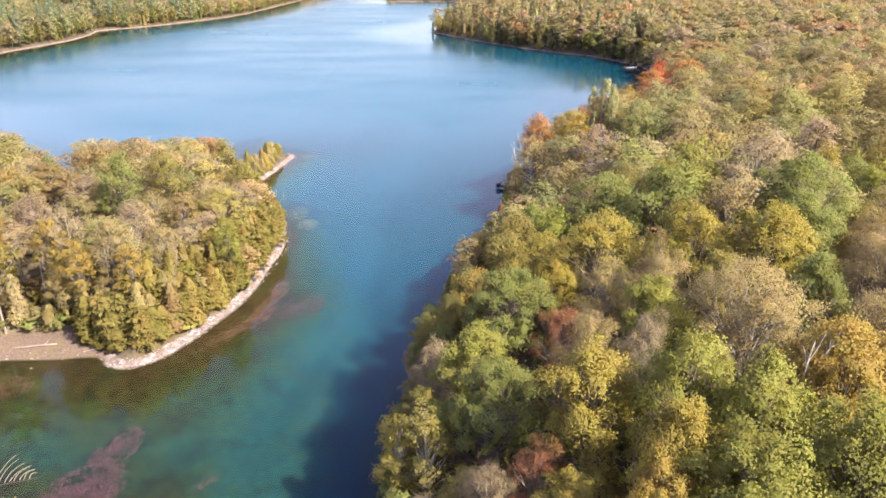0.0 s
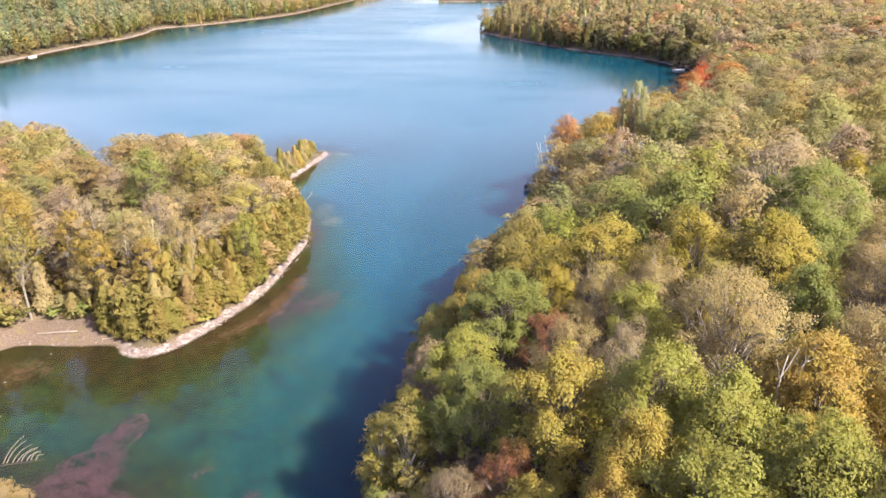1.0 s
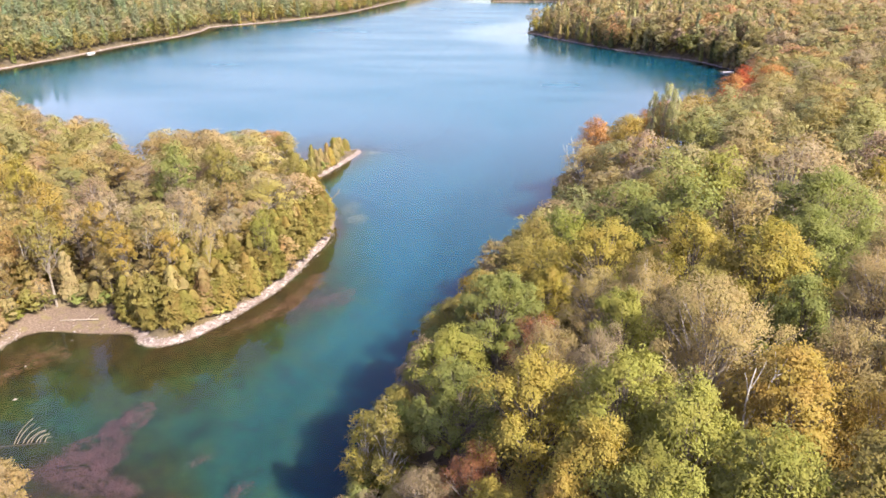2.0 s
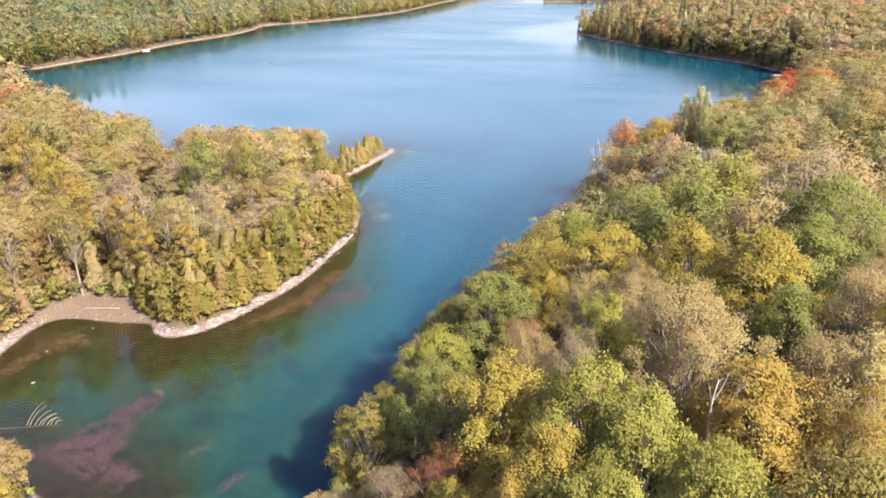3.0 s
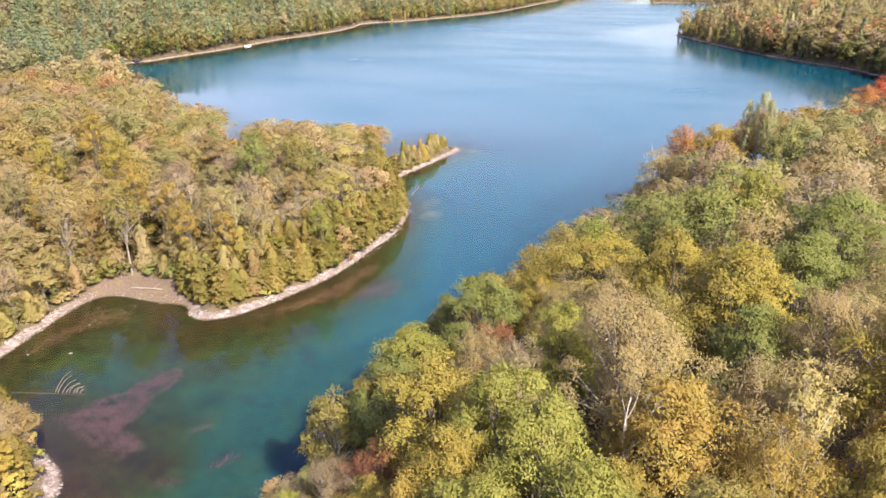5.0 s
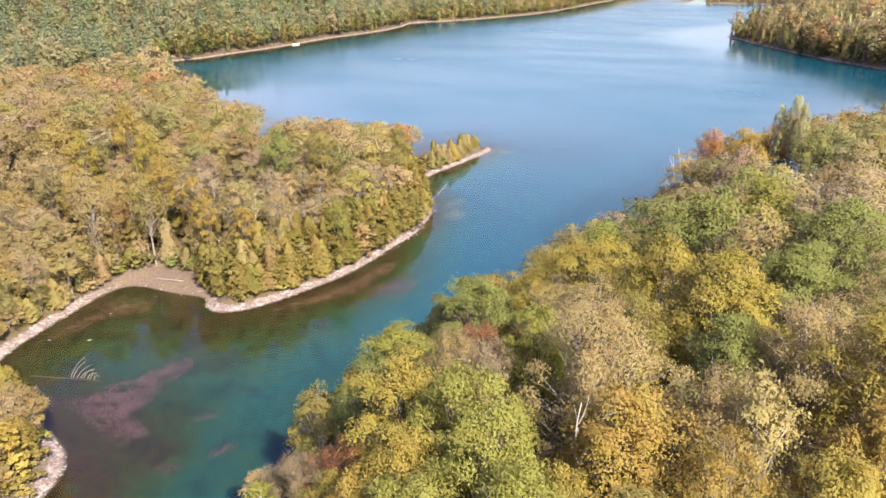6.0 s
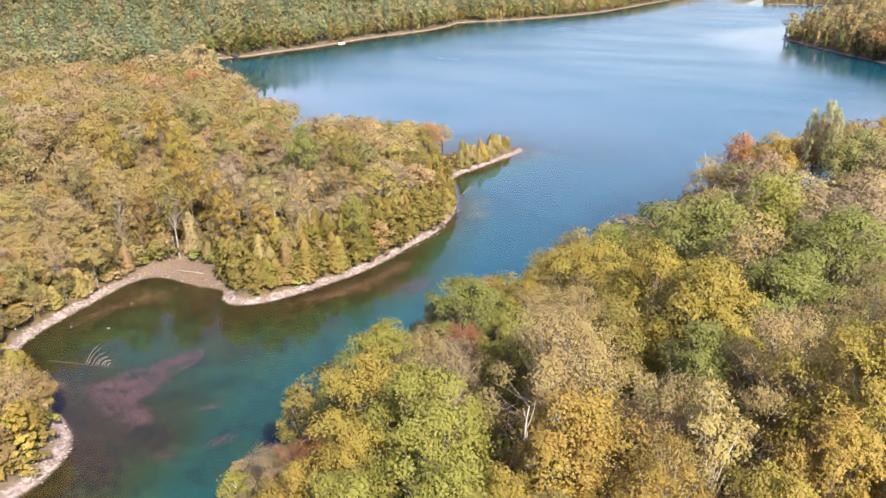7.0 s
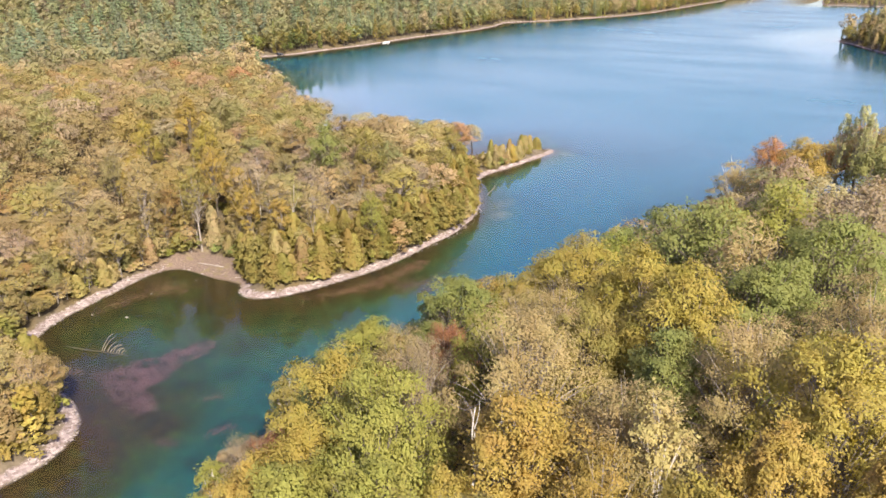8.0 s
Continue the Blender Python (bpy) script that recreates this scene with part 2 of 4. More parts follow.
def lines(*spans):
    out = []
    for a, b, step in spans:
        out += list(np.arange(a, b, step))
    return np.array(out + [spans[-1][1]])


def mesh_object(name, verts, faces, mat, parent=None, label="", flat=True):
    me = bpy.data.meshes.new(name)
    me.from_pydata([tuple(v) for v in verts], [], faces)
    me.materials.append(mat)
    if not flat:
        me.shade_smooth()
    ob = new(name, me)
    ob.parent = parent
    if label:
        tagged(ob, label)
    return ob


# ---- ground and water ----
xs = lines((-4000, -700, 300), (-700, -330, 22), (-330, -95, 5), (-95, 30, 1.25), (30, 130, 3.5), (130, 700, 22), (700, 4000, 300))
ys = lines((-4000, -200, 400), (-200, 30, 12), (30, 225, 1.5), (225, 660, 5), (660, 1500, 15), (1500, 4500, 300))
gx, gy = np.meshgrid(xs, ys)
gz = height(gx, gy)
nx, ny = len(xs), len(ys)
idx = np.arange(nx * ny).reshape(ny, nx)
quads = np.stack([idx[:-1, :-1], idx[:-1, 1:], idx[1:, 1:], idx[1:, :-1]], -1).reshape(-1, 4)
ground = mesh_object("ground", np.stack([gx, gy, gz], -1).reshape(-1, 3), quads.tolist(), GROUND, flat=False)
ground.data.attributes.new("mud", "FLOAT", "POINT").data.foreach_set("value", (ease(-gx, 48.5, 51) * ease(gx, -74, -69) * ease(gy, 88, 92) * ease(-gy, -104, -100)).ravel().astype(np.float32))
tagged(ground, "leaf-littered forest ground with stony pale shores and lake bed", "ground", kind="structure")
wx, wy = np.meshgrid(lines((-900, -330, 190), (-330, -90, 8), (-90, 30, 3), (30, 130, 8), (130, 900, 154)), lines((-600, -100, 100), (-100, 36, 8), (36, 210, 3), (210, 1456, 8), (1456, 1900, 111)))
wd = shore_distance(wx, wy)
idx = np.arange(wx.size).reshape(wx.shape)
quads = np.stack([idx[:-1, :-1], idx[:-1, 1:], idx[1:, 1:], idx[1:, :-1]], -1).reshape(-1, 4)
water = mesh_object("water", np.stack([wx.ravel(), wy.ravel(), np.zeros(wx.size)], -1), quads.tolist(), WATER)
# the wind reaches the open lake, the shores and the cove lie in their lee
water.data.attributes.new("open_water", "FLOAT", "POINT").data.foreach_set("value", (ease(-wd, 6, 75) * ease(wy, 70, 190).ravel()).astype(np.float32))
water.data.attributes.new("depth", "FLOAT", "POINT").data.foreach_set("value", ease(-height(wx, wy).ravel(), 2.0, 9.0).astype(np.float32))
water.visible_shadow = False
tagged(water, "clear blue-green lake water with soft ripples", "water", kind="structure")


# ---- trees ----
class Shape:
    """Gathers the triangles of one part."""

    def __init__(self):
        self.v, self.f, self.n, self.out, self.keen = [], [], 0, [], 0.8

    def add(self, v, f, out=None):
        self.v.append(np.asarray(v, float))
        self.out.append(np.zeros((len(v), 3)) if out is None else out)
        self.f.append(np.asarray(f, int) + self.n)
        self.n += len(v)

    def tube(self, pts, radii, sides=6):
        pts = np.array(pts, float)
        way = np.gradient(pts, axis=0)
        way /= np.linalg.norm(way, axis=1)[:, None] + 1e-9
        side = np.cross(way, (0.3, 0.9, 0.2))
        side /= np.linalg.norm(side, axis=1)[:, None] + 1e-9
        up = np.cross(way, side)
        a = np.arange(sides) * 2 * math.pi / sides
        ring = side[:, None] * np.cos(a)[None, :, None] + up[:, None] * np.sin(a)[None, :, None]
        v = (pts[:, None] + ring * np.array(radii)[:, None, None]).reshape(-1, 3)
        f = []
        for i in range(len(pts) - 1):
            for k in range(sides):
                p, q = i * sides + k, i * sides + (k + 1) % sides
                f += [(p, q, q + sides), (p, q + sides, p + sides)]
        end = (len(pts) - 1) * sides
        f += [(end, end + k, end + k + 1) for k in range(1, sides - 1)]
        self.add(v, f)

    def leaves(self, c, n, size, r, long=1.5, out=None):
        """A small pointed spray of leaves at each place c, facing n; out: the way out of the crown, which rounds its shading."""
        k = len(c)
        n = n / (np.linalg.norm(n, axis=1)[:, None] + 1e-9)
        t = np.cross(n, r.normal(size=(k, 3)))
        t /= np.linalg.norm(t, axis=1)[:, None] + 1e-9
        b = np.cross(n, t)
        s = (size * r.uniform(0.6, 1.4, k))[:, None]
        v = np.stack([c - t * s * long * 0.4 + b * s * 0.45, c - t * s * long * 0.4 - b * s * 0.45, c + t * s * long * 0.6], 1).reshape(-1, 3)
        soft = n if out is None else n * self.keen + out / (np.linalg.norm(out, axis=1)[:, None] + 1e-9)
        self.add(v, np.arange(3 * k).reshape(k, 3), np.repeat(soft / (np.linalg.norm(soft, axis=1)[:, None] + 1e-9), 3, 0))

    def arrays(self):
        return np.concatenate(self.v), np.concatenate(self.f)

    def mesh(self, name, mat, soft=False):
        v, f = self.arrays()
        me = bpy.data.meshes.new(name)
        fill_mesh(me, v, f)
        me.materials.append(mat)
        out = np.concatenate(self.out)
        if soft:
            me.shade_smooth()
        elif np.abs(out).sum() > 0:
            round_off(me, out)
        return me


def round_off(me, out):
    """Shade leaves by the form of their crown."""
    me.shade_smooth()
    me.normals_split_custom_set_from_vertices(out.tolist())


def fill_mesh(me, v, f):
    me.vertices.add(len(v))
    me.vertices.foreach_set("co", v.astype(np.float32).ravel())
    me.loops.add(len(f) * 3)
    me.loops.foreach_set("vertex_index", f.astype(np.int32).ravel())
    me.polygons.add(len(f))
    me.polygons.foreach_set("loop_start", np.arange(len(f), dtype=np.int32) * 3)
    me.update(calc_edges=True)


def unit(r, k):
    v = r.normal(size=(k, 3))
    return v / np.linalg.norm(v, axis=1)[:, None]


def broadleaf(seed, tall, wide, masses, sprays, leaves, size, fill=1.0, twigs=2, low=0.28, lump=(0.12, 0.27), ragged=0.6):
    """Trunk with limbs, and crown, of a broad-leaved tree. The crown is made of leafy masses at the limbs' ends, each of many flat sprays."""
    r = np.random.RandomState(seed)
    trunk, crown = Shape(), Shape()
    crown.keen = 0.15 if size > 0.4 else 0.28 if size > 0.25 else 0.45
    lean = r.uniform(-0.5, 0.5, 2)
    rad = tall * 0.0115
    trunk.tube([(0, 0, -0.8), (lean[0] * 0.3, lean[1] * 0.3, tall * 0.3), (lean[0], lean[1], tall * 0.55), (lean[0] * 1.3, lean[1] * 1.3, tall * 0.85)], [rad * 1.35, rad, rad * 0.7, rad * 0.2], 7)
    cen, br = [], []
    for i in range(masses):
        u = (i + 0.5) / masses
        ang = i * 2.399963 + r.uniform(-0.5, 0.5)
        zz = low + (0.95 - low) * u ** 0.75
        mid = 0.5 + 0.5 * low
        prof = math.sqrt(max(0.05, 1 - abs((zz - mid + 0.08) / (1.02 - mid)) ** 2.2))
        q = wide * prof * (r.uniform(0.5, 1.06) if r.rand() < 0.8 else r.uniform(0.15, 0.5))
        cen.append((q * math.cos(ang) + lean[0], q * math.sin(ang) + lean[1], tall * zz * r.uniform(0.90, 1.03)))
        br.append(wide * r.uniform(*lump))
    cen, br = np.array(cen), np.array(br)
    for c in cen:
        s = r.uniform(0.30, 0.6)
        a = np.array([lean[0] * s, lean[1] * s, min(tall * 0.78, c[2] * s + 0.12 * tall)])
        m = (a + c) / 2 + np.array([0, 0, 0.05 * tall]) * r.uniform(-0.3, 1)
        if twigs:
            trunk.tube([a, m, c], [rad * 0.42, rad * 0.28, rad * 0.08], 4)
        for _ in range(twigs):
            e = c + unit(r, 1)[0] * wide * 0.33
            trunk.tube([m + (c - m) * r.uniform(0, 0.6), (m + e) / 2 + (0, 0, 0.2), e], [rad * 0.18, rad * 0.12, rad * 0.03], 3)
    for c, b in zip(cen, br):
        d = unit(r, sprays)
        d[:, 2] = np.abs(d[:, 2]) * np.where(r.rand(sprays) < 0.74, 1, -0.8)
        sc = c + d * (b * r.uniform(0.6, 1.12, sprays))[:, None] * (1, 1, 0.78)
        keep = r.rand(sprays) < fill
        for c2, b2 in zip(cen, br):
            keep &= (((sc - c2) / (1, 1, 0.78)) ** 2).sum(1) > (0.42 * b2) ** 2
        for p, dd in zip(sc[keep], d[keep]):
            k = max(2, int(leaves * r.uniform(0.5, 1.4)))
            face = dd * 0.65 + np.array([0, 0, 0.7]) + r.normal(size=3) * 0.25
            face /= np.linalg.norm(face)
            off = r.normal(size=(k, 3)) * b * 0.36
            off -= face * (off @ face)[:, None] * 0.72
            at = p + off
            own = (at - c) / b                              # round each mass a little, the whole crown more
            whole = (at - (lean[0], lean[1], tall * (0.35 + 0.4 * low))) / wide
            crown.leaves(at, face + unit(r, k) * ragged, size, r, out=own * 0.45 + whole * 0.8 + (0, 0, 0.35))
    return trunk, crown


def cedar(seed, tall, wide, leaves, size, taper=0.62):
    """A white cedar: a ragged narrow cone of upright sprays down to the ground."""
    r = np.random.RandomState(seed)
    trunk, crown = Shape(), Shape()
    crown.keen = 0.15 if size > 0.4 else 0.28 if size > 0.25 else 0.45
    trunk.tube([(0, 0, -0.5), (0.1, 0, tall * 0.5), (0, 0.05, tall * 0.95)], [tall * 0.016, tall * 0.010, 0.02], 6)
    u = r.rand(leaves) ** 1.25
    ang = r.uniform(0, 6.283, leaves)
    prof = np.minimum(1, (1 - u) ** taper * 1.05) * np.minimum(1, 0.65 + u * 3)
    lump = 1 + 0.22 * np.sin(ang * 3 + seed + u * 9) + 0.16 * np.sin(ang * 7 - u * 26) + 0.10 * np.sin(ang * 11 + u * 60)
    q = wide * prof * lump * r.uniform(0.5, 1.0, leaves) ** 0.5
    pts = np.stack([q * np.cos(ang), q * np.sin(ang), 0.2 + u * (tall - 0.2)], 1)
    n = np.stack([np.cos(ang), np.sin(ang), np.full(leaves, 0.35)], 1) + unit(r, leaves) * 0.6
    crown.leaves(pts, n, size, r, 1.9, out=np.stack([np.cos(ang), np.sin(ang), np.full(leaves, 0.4)], 1) + 0.5 * np.stack([np.cos(ang * 3), np.sin(ang * 3), 0 * ang], 1))
    return trunk, crown


def pine(seed, tall, wide, tiers, leaves, size):
    """A pine or spruce: tiers of flat boughs round a straight trunk."""
    r = np.random.RandomState(seed)
    trunk, crown = Shape(), Shape()
    crown.keen = 0.15 if size > 0.4 else 0.28 if size > 0.25 else 0.45
    trunk.tube([(0, 0, -0.5), (0, 0, tall * 0.6), (0, 0, tall * 0.97)], [tall * 0.014, tall * 0.009, 0.03], 4)
    per = leaves // tiers
    for i in range(tiers):
        u = (i + 0.4) / tiers
        z, q = tall * (0.2 + 0.8 * u), wide * (1 - u) ** 0.75 * r.uniform(0.75, 1.15) + 0.25
        ang = r.uniform(0, 6.283, per)
        s = r.uniform(0.15, 1, per) ** 0.6 * (1 + 0.3 * np.sin(ang * 5 + i * 2))
        pts = np.stack([q * s * np.cos(ang), q * s * np.sin(ang), z - s * q * 0.22 + r.uniform(-0.3, 0.3, per)], 1)
        crown.leaves(pts, np.stack([np.cos(ang) * 0.7, np.sin(ang) * 0.7, np.ones(per)], 1) + unit(r, per) * 0.6, size, r, 1.7, out=np.stack([np.cos(ang), np.sin(ang), np.full(per, 0.7)], 1))
    return trunk, crown


KINDS = {}


def template(key, tall, wide, parts, bark):
    trunk, crown = parts
    KINDS[key] = (trunk.mesh("trunk", bark, True), crown.mesh("crown", LEAF), tall, wide)


def plant(name, key, x, y, z, tall, radius, tint, label, group, turn=0.0, lean=0.0):
    """A tree of a kind at a place, as tall and as wide as said."""
    trunk, crown, t0, w0 = KINDS[key]
    base = new(name)
    base.empty_display_size = 0.5
    base.matrix_world = pose(x, y, z, lean, 0, turn) @ Matrix.Diagonal((radius / w0, radius / w0, tall / t0, 1))
    for part_name, me in (("trunk", trunk), ("crown", crown)):
        ob = new(part_name, me)
        ob.parent = base
        ob.color = (*tint, 1)
    return tagged(base, label, "tree", group)


for k in range(6):
    template(f"broad_near_{k}", 15.0, 4.6, broadleaf(10 + k, 15.0, 4.6, 52 + 4 * k, 13, 38, 0.122, twigs=1, low=0.42), BARK)
    template(f"broad_mid_{k}", 14.0, 4.4, broadleaf(30 + k, 14.0, 4.4, 50 + k, 10, 17, 0.185, twigs=1, low=0.40, lump=(0.18, 0.30)), BARK)
for k in range(3):
    template(f"thin_near_{k}", 15.0, 4.8, broadleaf(50 + k, 15.0, 4.8, 64, 13, 44, 0.08, 0.97, 2, 0.42), BARK_GREY)
    template(f"thin_mid_{k}", 14.0, 3.6, broadleaf(55 + k, 14.0, 3.6, 48, 9, 15, 0.16, 0.95, 2, 0.4, lump=(0.18, 0.30)), BARK_GREY)
    template(f"tall_mid_{k}", 15.0, 3.0, broadleaf(70 + k, 15.0, 3.3, 44, 10, 17, 0.18, 0.97, 1, 0.42, lump=(0.2, 0.32)), BARK_GREY)
    template(f"bare_stemmed_{k}", 15.0, 4.2, broadleaf(170 + k, 15.0, 4.2, 42, 9, 15, 0.19, 0.95, 2, 0.56, lump=(0.18, 0.30)), BARK_GREY)
    template(f"cedar_{k}", 8.0, 1.6, cedar(60 + k, 8.0, 1.6, 2500, 0.24, 0.40) if k == 2 else broadleaf(60 + k, 8.0, 1.6, 44, 8, 9, 0.21, twigs=0, low=0.06, lump=(0.2, 0.36)), BARK)
    template(f"slender_{k}", 14.0, 2.0, broadleaf(75 + k, 14.0, 2.0, 46, 9, 18, 0.14, 0.95, 1, 0.25, lump=(0.26, 0.42)), BARK_PALE)

PALETTE = {
    "olive": (0.275, 0.245, 0.08), "yellow": (0.345, 0.295, 0.075), "gold": (0.37, 0.28, 0.08), "green": (0.21, 0.243, 0.08), "lime": (0.28, 0.29, 0.075),
    "orange": (0.42, 0.22, 0.085), "red": (0.40, 0.12, 0.06), "brown": (0.37, 0.302, 0.15), "grey": (0.325, 0.268, 0.185), "pale": (0.38, 0.33, 0.145),
    "cedar": (0.24, 0.20, 0.06), "dark": (0.10, 0.115, 0.045), "rust": (0.29, 0.145, 0.075)}
for shade in ("olive", "yellow", "gold", "green", "lime", "brown", "grey", "pale", "cedar"):      # all share the dull olive of late leaves
    PALETTE[shade] = tuple(k * (0.87 * a + 0.13 * b) for k, a, b in zip((0.985, 0.965, 0.92), PALETTE[shade], (0.30, 0.258, 0.09)))
WORDS = {"olive": "olive", "yellow": "yellow", "gold": "golden", "green": "green", "lime": "yellow-green", "orange": "orange", "red": "red", "brown": "brown",
         "grey": "grey-brown", "pale": "pale cream", "cedar": "yellow-green", "dark": "dark green", "rust": "rust-brown"}
pick = random.Random(7)


def jig(tint, amount=0.14):
    k = pick.uniform(1 - amount, 1 + amount)
    return tuple(c * k * pick.uniform(0.94, 1.06) for c in tint)


def toward(tint, region, share):
    """A tint drawn towards the common tone of its woods, distance haze included."""
    return tuple(a * (1 - share) + b * share for a, b in zip(tint, region))


# common leaf tones; the extra blue in them is painted distance haze
WEST_TONE, EAST_TONE, NORTH_TONE = (0.475, 0.37, 0.24), (0.345, 0.288, 0.20), (0.315, 0.31, 0.20)


def spots(x0, x1, y0, y1, step, seed, jitter=0.36):
    r = np.random.RandomState(seed)
    a, b = np.meshgrid(np.arange(x0, x1, step), np.arange(y0, y1, step))
    b = b + (np.arange(a.shape[1]) % 2 * step / 2)[None, :]
    x, y = a.ravel() + r.uniform(-jitter, jitter, a.size) * step, b.ravel() + r.uniform(-jitter, jitter, a.size) * step
    d = shore_distance(x, y)
    return x, y, d, height(x, y, d)


def choose(weights):
    return pick.choices(list(weights), list(weights.values()))[0]


def ground_at(x, y):
    return float(height(np.array([x]), np.array([y]))[0])


# trees that stand out on the east bank: kind, tint, x, y, height of the top over the lake, radius of the crown
EAST_TREES = [
    ("broad", "green", 7.5, 75.0, 23.3, 4.2), ("broad", "lime", 3.6, 65.5, 21.3, 3.8), ("broad", "yellow", 12.0, 51.0, 27.6, 4.2), ("slender", "olive", -1.8, 57.8, 17.0, 1.9),
    ("broad", "gold", 14.2, 39.3, 25.8, 2.6), ("thin", "brown", 13.0, 57.5, 27.0, 3.0), ("broad", "lime", 19.5, 61.0, 28.6, 3.4), ("broad", "lime", 18.5, 47.6, 29.8, 3.8),
    ("broad", "yellow", 16.2, 42.0, 28.0, 3.2), ("thin", "brown", 25.2, 55.2, 32.4, 5.6), ("broad", "lime", 22.0, 42.0, 30.2, 3.8), ("broad", "gold", 29.5, 47.0, 30.6, 4.6),
    ("broad", "yellow", 33.0, 69.0, 32.2, 4.8), ("thin", "brown", 35.0, 51.8, 31.4, 4.6), ("slender", "pale", 37.2, 49.6, 33.2, 1.9), ("thin", "brown", 39.8, 60.5, 33.6, 4.8),
    ("broad", "yellow", 18.7, 82.0, 26.6, 5.0), ("broad", "olive", 9.0, 97.0, 19.2, 3.6), ("broad", "green", 41.5, 83.0, 34.0, 5.2), ("broad", "green", 29.8, 93.0, 30.4, 5.0),
    ("broad", "green", 38.5, 73.5, 32.4, 4.4), ("broad", "olive", 31.5, 35.5, 32.8, 4.6), ("broad", "yellow", 45.8, 57.5, 35.2, 4.6), ("broad", "gold", 43.6, 49.8, 32.8, 3.4),
    ("broad", "gold", 49.4, 50.0, 33.4, 3.8), ("thin", "gold", 36.0, 44.0, 30.8, 3.8), ("broad", "yellow", 41.0, 43.6, 32.2, 3.6), ("broad", "yellow", 28.0, 75.5, 30.2, 4.4),
    ("slender", "yellow", -4.6, 60.5, 14.2, 1.7), ("thin", "rust", 12.2, 66.0, 23.2, 2.6), ("thin", "grey", 17.2, 54.2, 28.0, 2.5), ("thin", "grey", 42.5, 97.5, 33.6, 5.0),
    ("broad", "green", 34.5, 61.5, 30.0, 3.6), ("broad", "lime", 20.2, 36.2, 29.2, 4.0), ("thin", "rust", 8.0, 48.0, 20.6, 2.6), ("broad", "green", 5.4, 58.5, 21.4, 3.4),
    ("slender", "lime", 0.4, 46.4, 14.6, 1.8), ("broad", "olive", 2.0, 52.0, 14.0, 2.6), ("broad", "lime", 25.6, 37.0, 30.6, 4.2), ("broad", "yellow", 10.0, 43.6, 20.6, 3.0),
    ("thin", "brown", 22.8, 68.0, 28.4, 3.8), ("broad", "olive", 26.5, 64.5, 29.0, 3.2), ("broad", "yellow", 12.8, 89.5, 21.6, 3.8), ("thin", "brown", 47.0, 69.0, 34.0, 4.8),
    ("broad", "green", 23.5, 101.0, 26.5, 4.8), ("broad", "lime", 35.5, 101.5, 31.2, 4.6), ("thin", "brown", 18.0, 72.5, 25.6, 3.4), ("broad", "yellow", 12.8, 80.2, 22.5, 2.8),
    ("thin", "grey", -0.5, 70.5, 15.5, 2.2), ("broad", "olive", -2.0, 65.0, 14.2, 2.4), ("broad", "olive", 1.6, 82.0, 16.0, 2.8), ("broad", "gold", 4.4, 88.5, 17.2, 3.0),
    ("thin", "brown", 34.5, 84.5, 31.6, 4.2), ("broad", "yellow", 27.0, 42.6, 27.8, 3.0), ("broad", "orange", 22.5, 173.0, 20.6, 3.6), ("broad", "gold", 29.5, 163.5, 23.2, 4.4), ("thin", "brown", 20.0, 156.0, 19.6, 4.4),
    ("broad", "orange", 38.0, 178.0, 24.0, 4.6), ("broad", "red", 72.0, 250.0, 22.8, 4.2), ("broad", "orange", 66.0, 236.0, 22.0, 5.0), ("broad", "orange", 80.0, 245.0, 24.0, 5.2),
    ("broad", "gold", 50.0, 205.0, 22.0, 5.0), ("broad", "red", 60.0, 214.0, 21.5, 3.8)]
TAKEN = [(37.0, 170.0, 3.4), (37.5, 163.0, 2.2)]      # room for the birches
for kind, tint, x, y, top, rad in EAST_TREES:
    g, rad = ground_at(x, y), rad * 1.14
    key = f"{kind}_near_{pick.randrange(6 if kind == 'broad' else 3)}" if kind != "slender" else f"slender_{pick.randrange(3)}"
    if y > 84 and kind != "slender":
        key = f"{kind}_mid_{pick.randrange(3)}"
    words = {"broad": "full-crowned tree", "thin": "sparse fine-twigged tree", "slender": "slender tree"}[kind]
    plant({"broad": "broadleaf_tree", "thin": "sparse_tree", "slender": "slender_tree"}[kind], key, x, y, g, top - g, rad, PALETTE[tint],
          f"{words} with {WORDS[tint]} autumn leaves on the wooded bank", "trees on the east bank", pick.uniform(0, 360))
    TAKEN.append((x, y, rad))


def free(x, y, rad, need=0.78):
    return all((x - a) ** 2 + (y - b) ** 2 > (need * (rad + c)) ** 2 for a, b, c in TAKEN)


def canopy(d):
    """Height of a tree on the east bank, by its distance from the water."""
    return 10.5 + 4.0 * min(1.0, d / 14.0)


EAST_MIX = {"olive": 4, "lime": 3, "green": 3, "yellow": 2.2, "gold": 0.6, "brown": 2.4, "grey": 1.2}
mid_east = []
